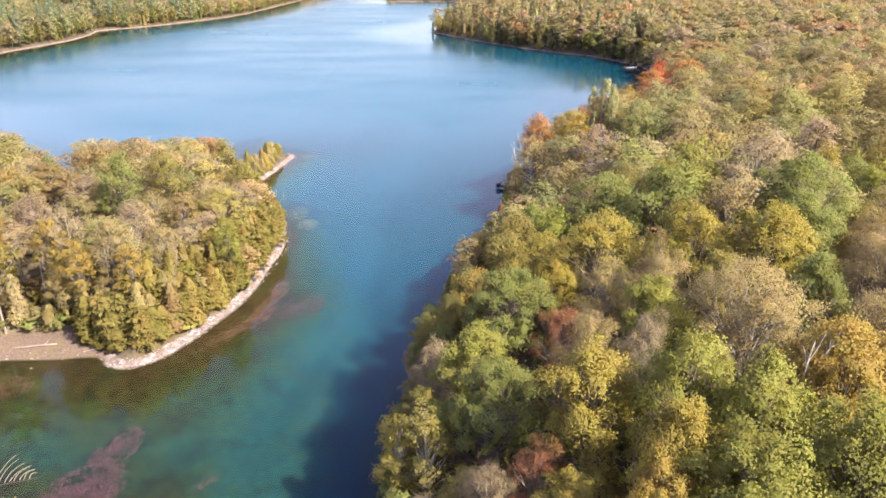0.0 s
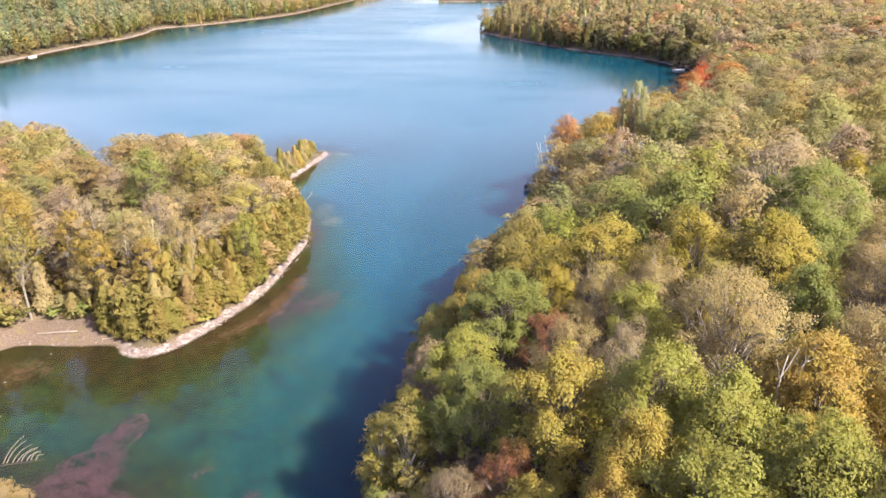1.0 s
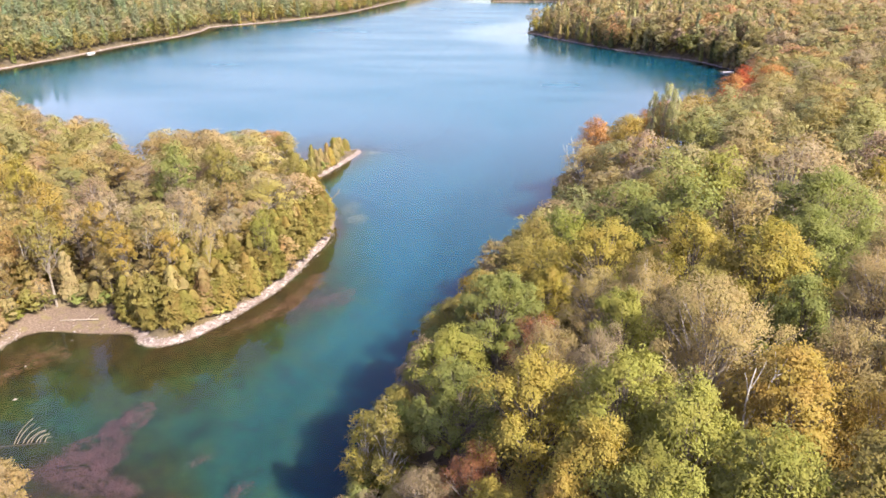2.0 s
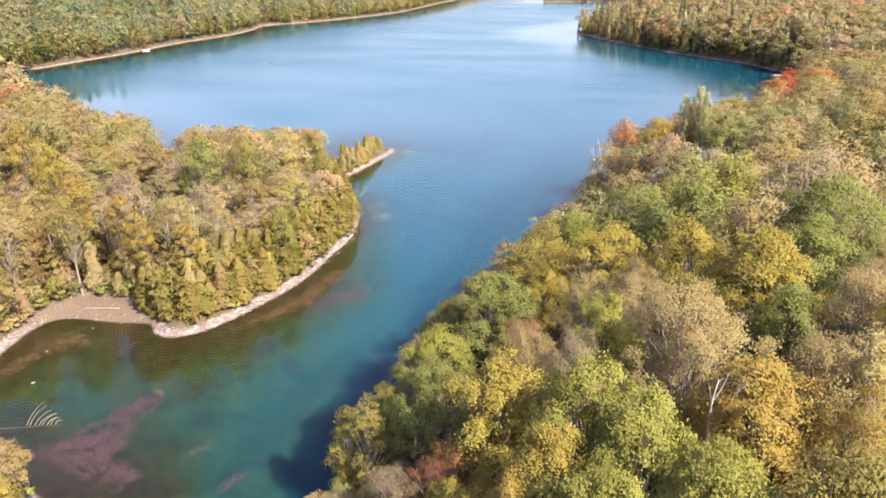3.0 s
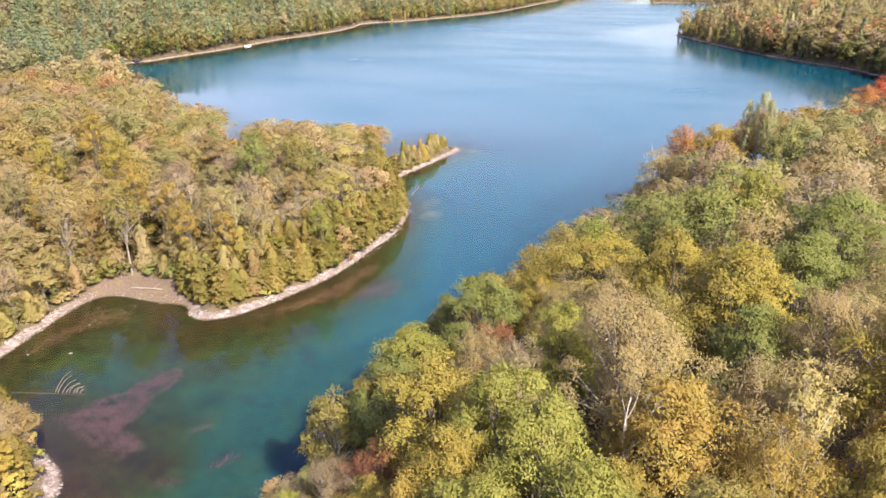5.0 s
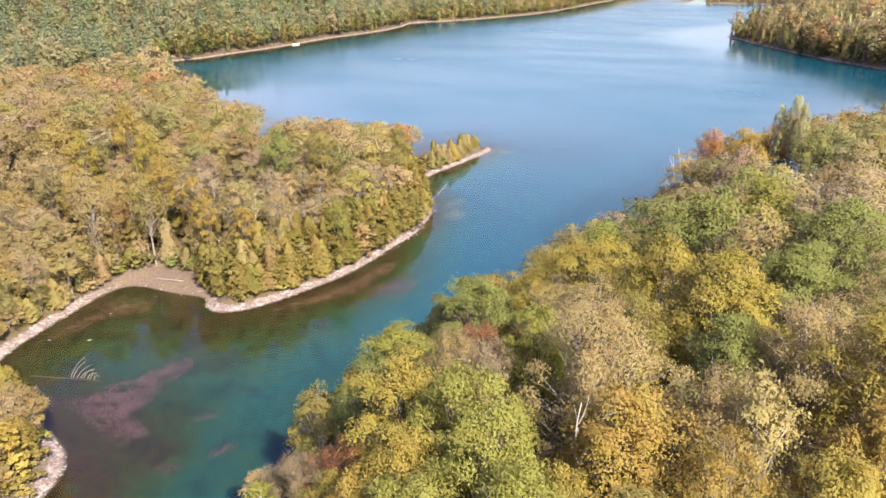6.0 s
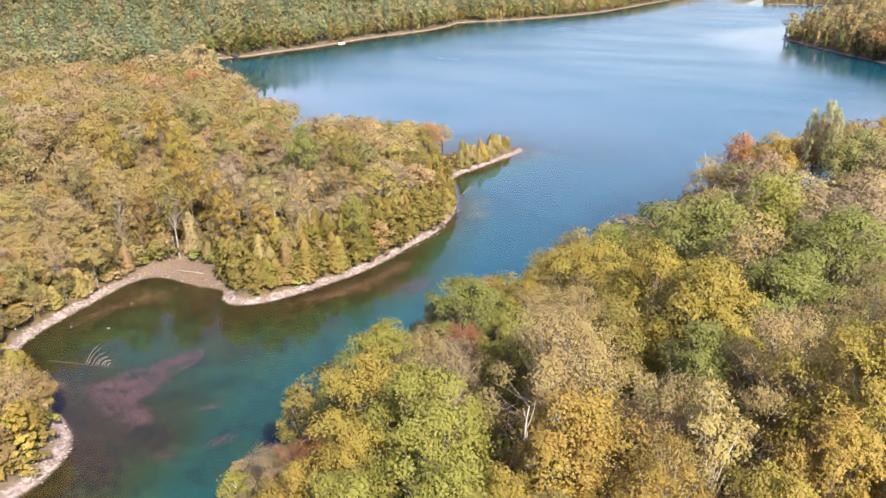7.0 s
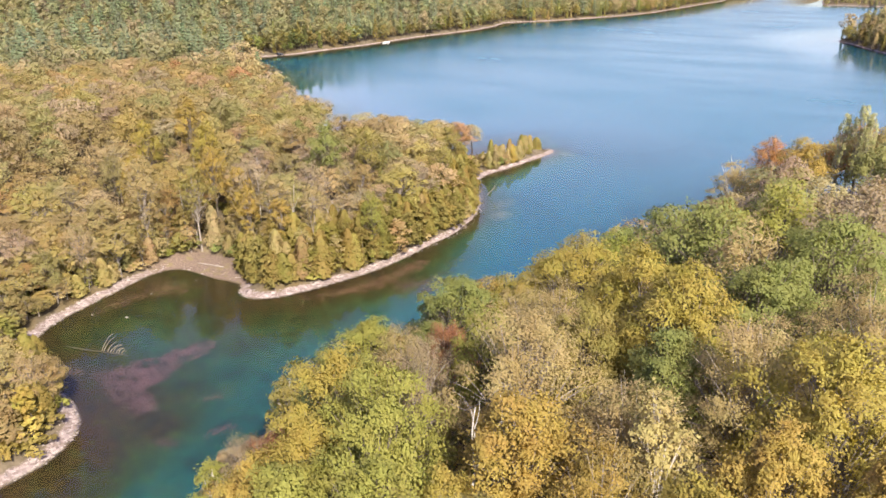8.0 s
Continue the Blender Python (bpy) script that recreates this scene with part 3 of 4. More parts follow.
for x, y, d, z in zip(*spots(-8, 130, 22, 178, 6.0, 1)):
    if d < 0.4 or x > 36 + 0.64 * y or math.hypot(x - 20, y + 5) < 24:
        continue
    c = choose(EAST_MIX)
    thin = c in ("brown", "grey")
    rad = pick.uniform(2.8, 4.4) if d > 6 else pick.uniform(1.8, 2.8)
    tall = canopy(d) * pick.uniform(0.86, 1.12)
    if not free(x, y, rad, 0.62 if d > 5 else 0.5):
        continue
    TAKEN.append((x, y, rad))
    if y < 112:
        key = f"{'thin' if thin else 'broad'}_{'near' if y < 66 else 'mid'}_{pick.randrange(3)}"
        plant("sparse_tree" if thin else "broadleaf_tree", key, x, y, z - 0.1, tall, rad, jig(PALETTE[c]),
              f"{'sparse fine-twigged' if thin else 'full-crowned'} tree with {WORDS[c]} autumn leaves on the wooded bank", "trees on the east bank", pick.uniform(0, 360))
    else:
        if pick.random() < 0.25:
            continue
        mid_east.append((x, y, z, tall / 14.0, rad / 4.4 * 1.42, f"m{pick.randrange(3)}", jig(toward(PALETTE[c], EAST_TONE, 0.3))))
# undergrowth and small trees along the water's edge of the east bank
for i in range(60):
    y = 40 + i * 2.2 + pick.uniform(-0.8, 0.8)
    edge = np.interp(y, (40, 60, 79, 97, 113, 123, 134, 145, 158, 172), (-4, -6, -4.5, -1, 2.5, 6, 10, 13, 14.5, 17))
    x = float(edge) + pick.uniform(0.3, 2.6)
    c = choose({"olive": 3, "brown": 3, "green": 2, "rust": 1, "pale": 0.6, "lime": 1})
    plant("shrub_tree", f"tall_mid_{pick.randrange(3)}" if pick.random() < 0.6 else f"cedar_{pick.randrange(3)}", x, y, max(0.1, ground_at(x, y)) - 0.1, pick.uniform(5.5, 10), pick.uniform(1.3, 2.1), jig(PALETTE[c]),
          f"small {WORDS[c]} tree leaning over the water's edge", "small trees at the water", pick.uniform(0, 360), pick.uniform(-4, 4))

# trees that stand out on the peninsula
WEST_TREES = [
    ("broad_mid", "gold", -73.7, 111.0, 19.6, 3.4), ("broad_mid", "pale", -77.2, 132.0, 18.6, 3.4), ("broad_mid", "green", -58.0, 128.5, 22.8, 4.2), ("broad_mid", "olive", -53.0, 136.0, 21.2, 3.8),
    ("broad_mid", "olive", -50.0, 165.0, 16.6, 3.6), ("broad_mid", "lime", -36.6, 116.0, 14.4, 2.6), ("slender", "pale", -42.4, 103.4, 10.6, 1.7), ("broad_mid", "green", -78.0, 141.0, 19.0, 2.6),
    ("broad_mid", "gold", -92.4, 121.0, 26.2, 4.0), ("tall_mid", "gold", -55.5, 103.5, 16.0, 2.4), ("tall_mid", "gold", -48.0, 104.0, 15.0, 2.2), ("thin_mid", "brown", -45.0, 110.0, 17.0, 3.0),
    ("broad_mid", "yellow", -83.0, 118.0, 22.0, 3.2), ("broad_mid", "gold", -84.0, 100.0, 19.0, 3.2), ("broad_mid", "yellow", -96.0, 112.0, 22.0, 3.4), ("broad_mid", "olive", -42.5, 150.0, 15.5, 3.2),
    ("tall_mid", "gold", -61.5, 106.0, 18.5, 2.4), ("thin_mid", "grey", -52.0, 116.0, 18.6, 3.2), ("bare_stemmed", "olive", -67.5, 101.0, 18.5, 4.0), ("bare_stemmed", "brown", -78.5, 97.0, 19.5, 4.2), ("bare_stemmed", "grey", -60.5, 108.5, 19.5, 3.6), ("bare_stemmed", "brown", -50.5, 106.0, 18.0, 3.4), ("tall_mid", "brown", -73.4, 93.5, 17.5, 3.0)]
for key, tint, x, y, top, rad in WEST_TREES:
    g = ground_at(x, y)
    plant("slender_tree" if key == "slender" else "peninsula_tree", f"{key}_{pick.randrange(3)}", x, y, g, top - g, rad, PALETTE[tint], f"tree with {WORDS[tint]} autumn leaves on the peninsula", "trees on the peninsula", pick.uniform(0, 360))
    TAKEN.append((x, y, rad))
WEST_MIX = {"olive": 4.2, "yellow": 2.4, "gold": 1.1, "brown": 3, "grey": 2.2, "lime": 1.6, "green": 1.3, "orange": 0.3}
mid_west = []
for x, y, d, z in zip(*spots(-260, -28, 44, 224, 5.6, 2)):
    if d < 1.6 or (y < 63 and x > -64) or x < -90 - 1.05 * (y - 30) or (x > -69 and x < -46 and y < 102 and d < 7):
        continue
    near_shore = d < 6.5 and x > -55 and y > 90
    low = 200.0                                     # a low saddle behind the round wood, over which the lake shows
    if y > 131 and 0.50 * (y - 128) - 1.5 < -66 - x < 0.72 * (y - 128) + 2.0:
        low = 19.2 - 0.30 * (y - 128) - z
        if low < 2.6:
            continue
    rad = pick.uniform(2.8, 4.7)
    if near_shore or not free(x, y, rad, 0.5):
        continue
    TAKEN.append((x, y, rad))
    c = choose(WEST_MIX)
    tall = pick.uniform(9.5, 14.0) * (0.78 + 0.22 * min(1, d / 12)) * (0.62 if y > 185 and x > -56 else 1.0)
    tall = min(tall, low)
    if y < 140 and x > -100 and d < 60:
        key = ("thin_mid" if c in ("brown", "grey") else choose({"broad_mid": 1, "tall_mid": 1.2})) + f"_{pick.randrange(3)}"
        plant("peninsula_tree", key, x, y, z - 0.1, tall, rad, jig(toward(PALETTE[c], WEST_TONE, 0.28), 0.16), f"tree with {WORDS[c]} autumn leaves on the peninsula", "trees on the peninsula", pick.uniform(0, 360))
    else:
        mid_west.append((x, y, z, tall / 14.0, rad / 4.4 * 1.2, f"m{pick.randrange(3)}", jig(toward(PALETTE[c], WEST_TONE, 0.28), 0.16)))
# the cedars in a row behind the stony shore of the peninsula
shore = smooth([(-49.5, 97.5), (-46.5, 97.0), (-43.5, 100), (-40, 108), (-37, 118), (-36, 130), (-35.5, 140), (-37, 150), (-41, 160), (-48, 170)], 12, False)
shore = shore[np.concatenate([[True], np.linalg.norm(np.diff(shore, axis=0), axis=1) > 0.01])]
run = np.concatenate([[0], np.cumsum(np.linalg.norm(np.diff(shore, axis=0), axis=1))])
for row, (inland, step) in enumerate(((-0.7, 1.6), (1.6, 1.9), (4.2, 2.3))):
    s = 0.0
    while s < run[-1]:
        x, y = np.interp(s, run, shore[:, 0]) - inland * 0.93 + pick.uniform(-0.5, 0.5), np.interp(s, run, shore[:, 1]) + inland * 0.35 + pick.uniform(-0.4, 0.4)
        s += step * pick.uniform(0.75, 1.3)
        if row == 0 and pick.random() < 0.08:
            continue
        plant("cedar_tree", f"cedar_{pick.randrange(3)}", x, y, ground_at(x, y) - 0.1, pick.uniform(4.6, 8.0) + row * 1.2, pick.uniform(1.4, 2.2), jig(PALETTE[choose({"cedar": 4, "olive": 3, "brown": 0.4})], 0.2),
              "yellow-green cedar tree in the row behind the stony shore", "cedars on the peninsula", pick.uniform(0, 360))
# trees and bushes down to the water along the west side of the cove
shore = smooth([(-40, 56.5), (-50, 55.5), (-61, 58.5), (-67.5, 66), (-69.5, 75), (-71.2, 84), (-72, 91), (-70, 98), (-63, 102.5), (-56, 103), (-51, 101.5)], 10, False)
run = np.concatenate([[0], np.cumsum(np.linalg.norm(np.diff(shore, axis=0), axis=1))])
way = np.gradient(shore, axis=0)
way /= np.linalg.norm(way, axis=1)[:, None]
for row, (inland, step) in enumerate(((0.0, 1.9), (2.4, 2.4), (5.0, 3.2))):
    s = 0.0
    while s < run[-1]:
        x, y = np.interp(s, run, shore[:, 0]), np.interp(s, run, shore[:, 1])
        tx, ty = np.interp(s, run, way[:, 0]), np.interp(s, run, way[:, 1])
        x, y = x - ty * inland + pick.uniform(-0.5, 0.5), y + tx * inland + pick.uniform(-0.5, 0.5)
        s += step * pick.uniform(0.7, 1.3)
        d = float(shore_distance([x], [y])[0])
        if d < 1.2 or (y > 95 and pick.random() < 0.6):
            continue
        c = choose({"olive": 3, "gold": 1.4, "brown": 2.5, "yellow": 1.5, "cedar": 2, "lime": 0.8})
        key = choose({"tall_mid": 1.0 + row, "thin_mid": 0.7 + 0.5 * row, "cedar": 2.4 - row})
        plant("shore_tree", f"{key}_{pick.randrange(3)}", x, y, ground_at(x, y) - 0.1, pick.uniform(3.0, 6.0) + row * 3.0, pick.uniform(1.3, 2.0) + 0.35 * row, jig(toward(PALETTE[c], WEST_TONE, 0.25)),
              f"{WORDS[c]} tree close behind the stony rim of the cove", "trees round the cove", pick.uniform(0, 360))
# the small cedars on the spit
for i in range(26):
    s = pick.random()
    x, y = -49.5 + 2.6 * s + pick.uniform(-2.2, 0.4), 186 + 26 * s
    plant("cedar_tree", "cedar_2", x, y, ground_at(x, y) - 0.1, pick.uniform(3.2, 7.2) * (1 - 0.3 * s), pick.uniform(0.9, 1.5), jig(PALETTE[choose({"gold": 0.8, "brown": 3, "olive": 2})]), "small brownish cedar tree on the spit", "cedars on the spit", pick.uniform(0, 360))
# the wooded point south of the cove
for i in range(90):
    x, y = pick.uniform(-66, -34), pick.uniform(36, 60)
    d = float(shore_distance([x], [y])[0])
    if d < 1.3 or not free(x, y, 1.6, 0.42):
        continue
    TAKEN.append((x, y, 1.6))
    c = choose({"cedar": 4, "olive": 3, "gold": 1.2, "brown": 1.5})
    plant("cedar_tree", f"cedar_{i % 3}", x, y, ground_at(x, y) - 0.1, pick.uniform(5, 10), pick.uniform(1.5, 2.3), jig(PALETTE[c]), f"bushy {WORDS[c]} cedar tree on the wooded point", "trees on the point", pick.uniform(0, 360))


# ---- far woods ----
def far_shape(parts):
    (tv, tf), (cv, cf) = parts[0].arrays(), parts[1].arrays()
    side = tv * (1, 1, 0) + (1e-3, 0, 0)
    side /= np.linalg.norm(side, axis=1)[:, None]
    return np.concatenate([tv, cv]), np.concatenate([tf, cf + len(tv)]), len(tv), np.concatenate([side] + parts[1].out)


def woods(name, label, places, shapes, seed):
    """Many trees joined into one mesh, each with its own tint."""
    r = np.random.RandomState(seed)
    vs, fs, cs, ns, total = [], [], [], [], 0
    for x, y, z, tall, wide, kind, tint in places:
        v, f, bark, out = shapes[kind]
        a = r.uniform(0, 6.283)
        m = np.array([[math.cos(a), -math.sin(a), 0], [math.sin(a), math.cos(a), 0], [0, 0, 1]])
        vs.append((v * (wide, wide, tall)) @ m.T + (x, y, z))
        fs.append(f + total)
        ns.append(out @ m.T)
        c = np.tile((*tint, 1.0), (len(v), 1))
        c[:bark] = (0.16, 0.13, 0.10, 1)
        cs.append(c)
        total += len(v)
    me = bpy.data.meshes.new(name)
    fill_mesh(me, np.concatenate(vs), np.concatenate(fs))
    me.shade_smooth()
    me.attributes.new("custom_normal", "FLOAT_VECTOR", "POINT").data.foreach_set("vector", np.concatenate(ns).astype(np.float32).ravel())
    me.attributes.new("tint", "FLOAT_COLOR", "POINT").data.foreach_set("color", np.concatenate(cs).astype(np.float32).ravel())
    me.materials.append(LEAF_FAR)
    return tagged(new(name, me), label, "woods", kind="stuff")


mid_shapes = {f"m{k}": far_shape(broadleaf(40 + k, 14.0, 4.4, 44, 7, 9, 0.27, twigs=0, low=0.42, lump=(0.2, 0.31))) for k in range(3)}
far_shapes = {f"b{k}": far_shape(broadleaf(80 + k, 14, 4.6, 22, 6, 6, 0.56, twigs=0, lump=(0.22, 0.36), ragged=0.5)) for k in range(4)}
far_shapes.update({f"p{k}": far_shape(pine(90 + k, 19, 3.4, 12, 380, 0.7)) for k in range(3)})
far_shapes.update({f"c{k}": far_shape(cedar(96 + k, 11, 2.0, 240, 0.6)) for k in range(2)})

FAR_MIX = {"olive": 5, "green": 1.6, "brown": 3, "yellow": 2, "orange": 1.5, "lime": 1.6, "grey": 1.6, "red": 0.12, "gold": 1}
east_far, head, north = [], [], []
for x, y, d, z in zip(*spots(14, 420, 172, 520, 8.4, 5)):
    if d > 1.5 and x < 55 + 0.66 * y and free(x, y, 3.0, 0.5):
        s, w = pick.uniform(0.8, 1.15), pick.uniform(1.0, 1.5)
        if x < 30 + 0.5 * y and y < 290:
            mid_east.append((x, y, z, s, w, f"m{pick.randrange(3)}", jig(toward(PALETTE[choose(FAR_MIX)], EAST_TONE, 0.35))))
        else:
            east_far.append((x, y, z, s, w, f"b{pick.randrange(4)}", jig(toward(PALETTE[choose(FAR_MIX)], EAST_TONE, 0.4))))
for x, y, d, z in zip(*spots(-20, 560, 400, 1100, 8.0, 6)):
    if d > 2.0 and (y > 520 or d < 60) and x < 20 + 0.62 * y and (y > 520 or x < 130) and d < 260 and y < 900:
        if pick.random() < 0.66 and d < 130:
            head.append((x, y, z, pick.uniform(1.0, 1.6), pick.uniform(1.1, 1.6), f"c{pick.randrange(2)}", jig(toward(PALETTE[choose({"olive": 3, "dark": 1, "brown": 1})], NORTH_TONE, 0.35), 0.3)))
        else:
            s = pick.uniform(0.85, 1.3)
            head.append((x, y, z, s, s, f"b{pick.randrange(4)}", jig(toward(PALETTE[choose({"olive": 3, "brown": 3, "orange": 0.7, "yellow": 1.2, "rust": 0.6, "grey": 1.5})], EAST_TONE, 0.35))))
for x, y, d, z in zip(*spots(-700, -110, 90, 1300, 8.2, 8)):
    if d > 1.3 and x > 46 - 2.1 * (y - 5) and d < 300 and z < 62 - 0.044 * math.hypot(x, y) and (x < -260 or y > 224 or x < -90 - 1.05 * (y - 30)):
        if pick.random() < (0.34 if x < -230 else 0.05):
            s = pick.uniform(0.75, 1.3)
            north.append((x, y, z, s, s * 1.1, f"p{pick.randrange(3)}", jig((0.20, 0.235, 0.135), 0.16)))
        else:
            s = pick.uniform(0.9, 1.3)
            north.append((x, y, z, s, s, f"b{pick.randrange(4)}", jig(toward(PALETTE[choose({"olive": 4, "green": 3.2, "brown": 2, "lime": 1.2, "gold": 0.4} if x < -230 else WEST_MIX)], NORTH_TONE if x < -230 else WEST_TONE, 0.5))))
for x, y, d, z in zip(*spots(-330, -190, 285, 1100, 4.6, 31)):
    if 0.9 < d < 11 and pick.random() < 0.8:
        s = pick.uniform(0.4, 0.95)
        north.append((x, y, z, s, s, choose({"b0": 1, "b1": 1, "p0": 0.6, "c0": 0.6}), jig(PALETTE[choose({"olive": 4, "green": 3, "brown": 1, "dark": 0.7})], 0.2)))
for x, y, d, z in zip(*spots(-12, 112, 380, 640, 4.6, 32)):
    if 0.9 < d < 9 and pick.random() < 0.8:
        s = pick.uniform(0.5, 1.1)
        head.append((x, y, z, s, s, choose({"b0": 1, "b1": 1, "c0": 1.5, "c1": 1.5}), jig(PALETTE[choose({"olive": 4, "green": 1.5, "brown": 2, "dark": 1.5})], 0.2)))
for x, y, d, z in zip(*spots(-115, 70, 1022, 1075, 6.5, 33)):          # the wooded end of the lake
    if d > 1.0:
        s = pick.uniform(0.5, 0.9)
        head.append((x, y, z, s, s, choose({"b0": 1, "b1": 1, "c0": 1, "c1": 1}), jig(toward(PALETTE[choose({"olive": 3, "brown": 2, "dark": 1})], NORTH_TONE, 0.3), 0.2)))
woods("bank_woods", "autumn woods of olive, green and golden trees on the bank", mid_east, mid_shapes, 4)
woods("peninsula_woods", "brown and golden autumn woods of the peninsula", mid_west, mid_shapes, 5)
woods("east_woods", "mixed autumn woods of olive, yellow and orange trees", east_far, far_shapes, 1)
woods("headland_woods", "cedars and autumn trees on the far headland", head, far_shapes, 2)
woods("north_woods", "pines and green woods on the far hillside", north, far_shapes, 3)


# ---- things at the water ----
def material_plain(name, dark, light, scale=3.0, rough=0.8):
    m, n, l, b = material(name)
    geo = n.new("ShaderNodeNewGeometry")
    f = noise_node(n, l, scale, 5.0, geo.outputs["Position"], 0.65)
    isl = geo.outputs["Random Per Island"]
    base = ramp(n, l, f, [(0.3, dark), (0.7, light)])
    l.new(mixed(n, l, 1.0, base, ramp(n, l, isl, [(0.0, (0.7, 0.7, 0.7)), (1.0, (1.0, 1.0, 1.0))]), "MULTIPLY"), b.inputs["Base Color"])
    b.inputs["Roughness"].default_value = rough
    bumped(n, l, f, 0.4, 0.03, b)
    return m


DRIFT = material_plain("driftwood", (0.20, 0.17, 0.14), (0.38, 0.32, 0.27), 4.0)
BLEACHED = material_plain("bleached_wood", (0.42, 0.39, 0.35), (0.70, 0.66, 0.61), 5.0)
LOGWOOD = material_plain("wet_log", (0.022, 0.017, 0.012), (0.06, 0.045, 0.032), 3.0, 0.6)
STONE = material_plain("shore_stone", (0.18, 0.148, 0.138), (0.37, 0.318, 0.30), 2.0)
SAND = material_plain("sunken_stone", (0.05, 0.068, 0.052), (0.10, 0.115, 0.082), 2.0)
WEED = material_plain("red_weed", (0.036, 0.016, 0.018), (0.085, 0.034, 0.036), 1.0)
WEED_BROWN = material_plain("brown_weed", (0.04, 0.018, 0.008), (0.10, 0.042, 0.02), 1.0)
PLANK = material_plain("grey_planks", (0.16, 0.14, 0.12), (0.34, 0.30, 0.26), 5.0)
GREENBOX = material_plain("green_paint", (0.02, 0.09, 0.06), (0.04, 0.16, 0.10), 3.0, 0.5)
DARKBOX = material_plain("dark_paint", (0.015, 0.02, 0.04), (0.04, 0.05, 0.08), 3.0, 0.5)
WHITE = material_plain("white_hull", (0.65, 0.65, 0.64), (0.82, 0.82, 0.80), 2.0, 0.35)
TAN = material_plain("tan_canvas", (0.36, 0.25, 0.12), (0.52, 0.38, 0.20), 3.0)


def piece(name, shape, mat, parent=None, label="", soft=True):
    ob = new(name, shape.mesh(name, mat, soft))
    ob.parent = parent
    if label:
        tagged(ob, label)
    return ob


def bent(shape, a, b, r0, r1, sag, steps=6, sides=6, side=(0, 0, 1)):
    a, b, side = np.array(a, float), np.array(b, float), np.array(side, float)
    u = np.linspace(0, 1, steps)
    pts = a + (b - a) * u[:, None] + side * (sag * 4 * u * (1 - u))[:, None]
    shape.tube(pts, r0 + (r1 - r0) * u, sides)


def block(shape, x0, x1, y0, y1, z0, z1, chamfer=0.05):
    """A box with its upper edges taken off."""
    c = chamfer
    v = [(x0, y0, z0), (x1, y0, z0), (x1, y1, z0), (x0, y1, z0), (x0, y0, z1 - c), (x1, y0, z1 - c), (x1, y1, z1 - c), (x0, y1, z1 - c),
         (x0 + c, y0 + c, z1), (x1 - c, y0 + c, z1), (x1 - c, y1 - c, z1), (x0 + c, y1 - c, z1)]
    q = [(3, 2, 1, 0), (0, 1, 5, 4), (1, 2, 6, 5), (2, 3, 7, 6), (3, 0, 4, 7), (4, 5, 9, 8), (5, 6, 10, 9), (6, 7, 11, 10), (7, 4, 8, 11), (8, 9, 10, 11)]
    shape.add(v, [t for a, b, c_, d in q for t in ((a, b, c_), (a, c_, d))])


# the sunken tree in the cove, whose bare boughs stand out of the water
fallen = tagged(new("fallen_tree"), "sunken fallen tree with bare bleached boughs above the water", "fallen tree")
s = Shape()
bent(s, (-57.5, 65.4, -0.9), (-46.3, 68.7, -0.4), 0.20, 0.05, 0.05, 8, 7)
piece("log", s, LOGWOOD, fallen, "dark waterlogged trunk")
for u, reach, h in ((0.0, 3.0, 2.7), (0.1, 2.7, 2.2), (0.27, 2.5, 1.7), (0.4, 2.6, 1.35), (0.52, 2.0, 1.2), (0.68, 1.8, 0.9), (0.8, 1.3, 0.8), (0.95, 1.0, 0.45)):
    a = np.array([-50.6 + 3.6 * u, 67.4 + 1.05 * u, -0.05])
    s = Shape()
    bent(s, a, a + (reach, reach * 0.2, h * 1.35), 0.065, 0.02, 0.30, 7, 5, (-0.6, 0, 0.8))
    piece("branch", s, DRIFT, fallen, "bleached bare bough")

# driftwood on the muddy shore of the cove
drift = tagged(new("driftwood_log"), "pale driftwood log with stubs lying on the muddy shore", "log")
s = Shape()
bent(s, (-64.6, 97.3, ground_at(-64.6, 97.3) + 0.1), (-58.4, 98.2, ground_at(-58.4, 98.2) + 0.12), 0.10, 0.16, 0.05, 6, 7)
piece("log", s, DRIFT, drift)
for a, b in (((-60.2, 97.9), (-59.6, 99.2)), ((-62.0, 97.6), (-62.5, 96.7))):
    s = Shape()
    bent(s, (*a, ground_at(*a) + 0.15), (*b, ground_at(*b) + 0.55), 0.06, 0.02, 0.05, 4, 5)
    piece("stub", s, DRIFT, drift)
for x, y, ang, length in ((-69.5, 86.5, 70, 3.0), (-67.6, 79.5, 55, 2.4), (-52.6, 97.2, 20, 2.6), (-39.6, 103.4, 60, 2.8), (-34.9, 121.0, 80, 2.4), (-66.8, 72.4, 60, 2.8)):
    s = Shape()
    dx, dy = math.cos(radians(ang)) * length / 2, math.sin(radians(ang)) * length / 2
    bent(s, (x - dx, y - dy, ground_at(x - dx, y - dy) + 0.08), (x + dx, y + dy, ground_at(x + dx, y + dy) + 0.1), 0.09, 0.06, 0.04, 5, 6)
    tagged(piece("driftwood", s, DRIFT), "bleached driftwood pole on the stony shore", "driftwood", "driftwood on the shore")


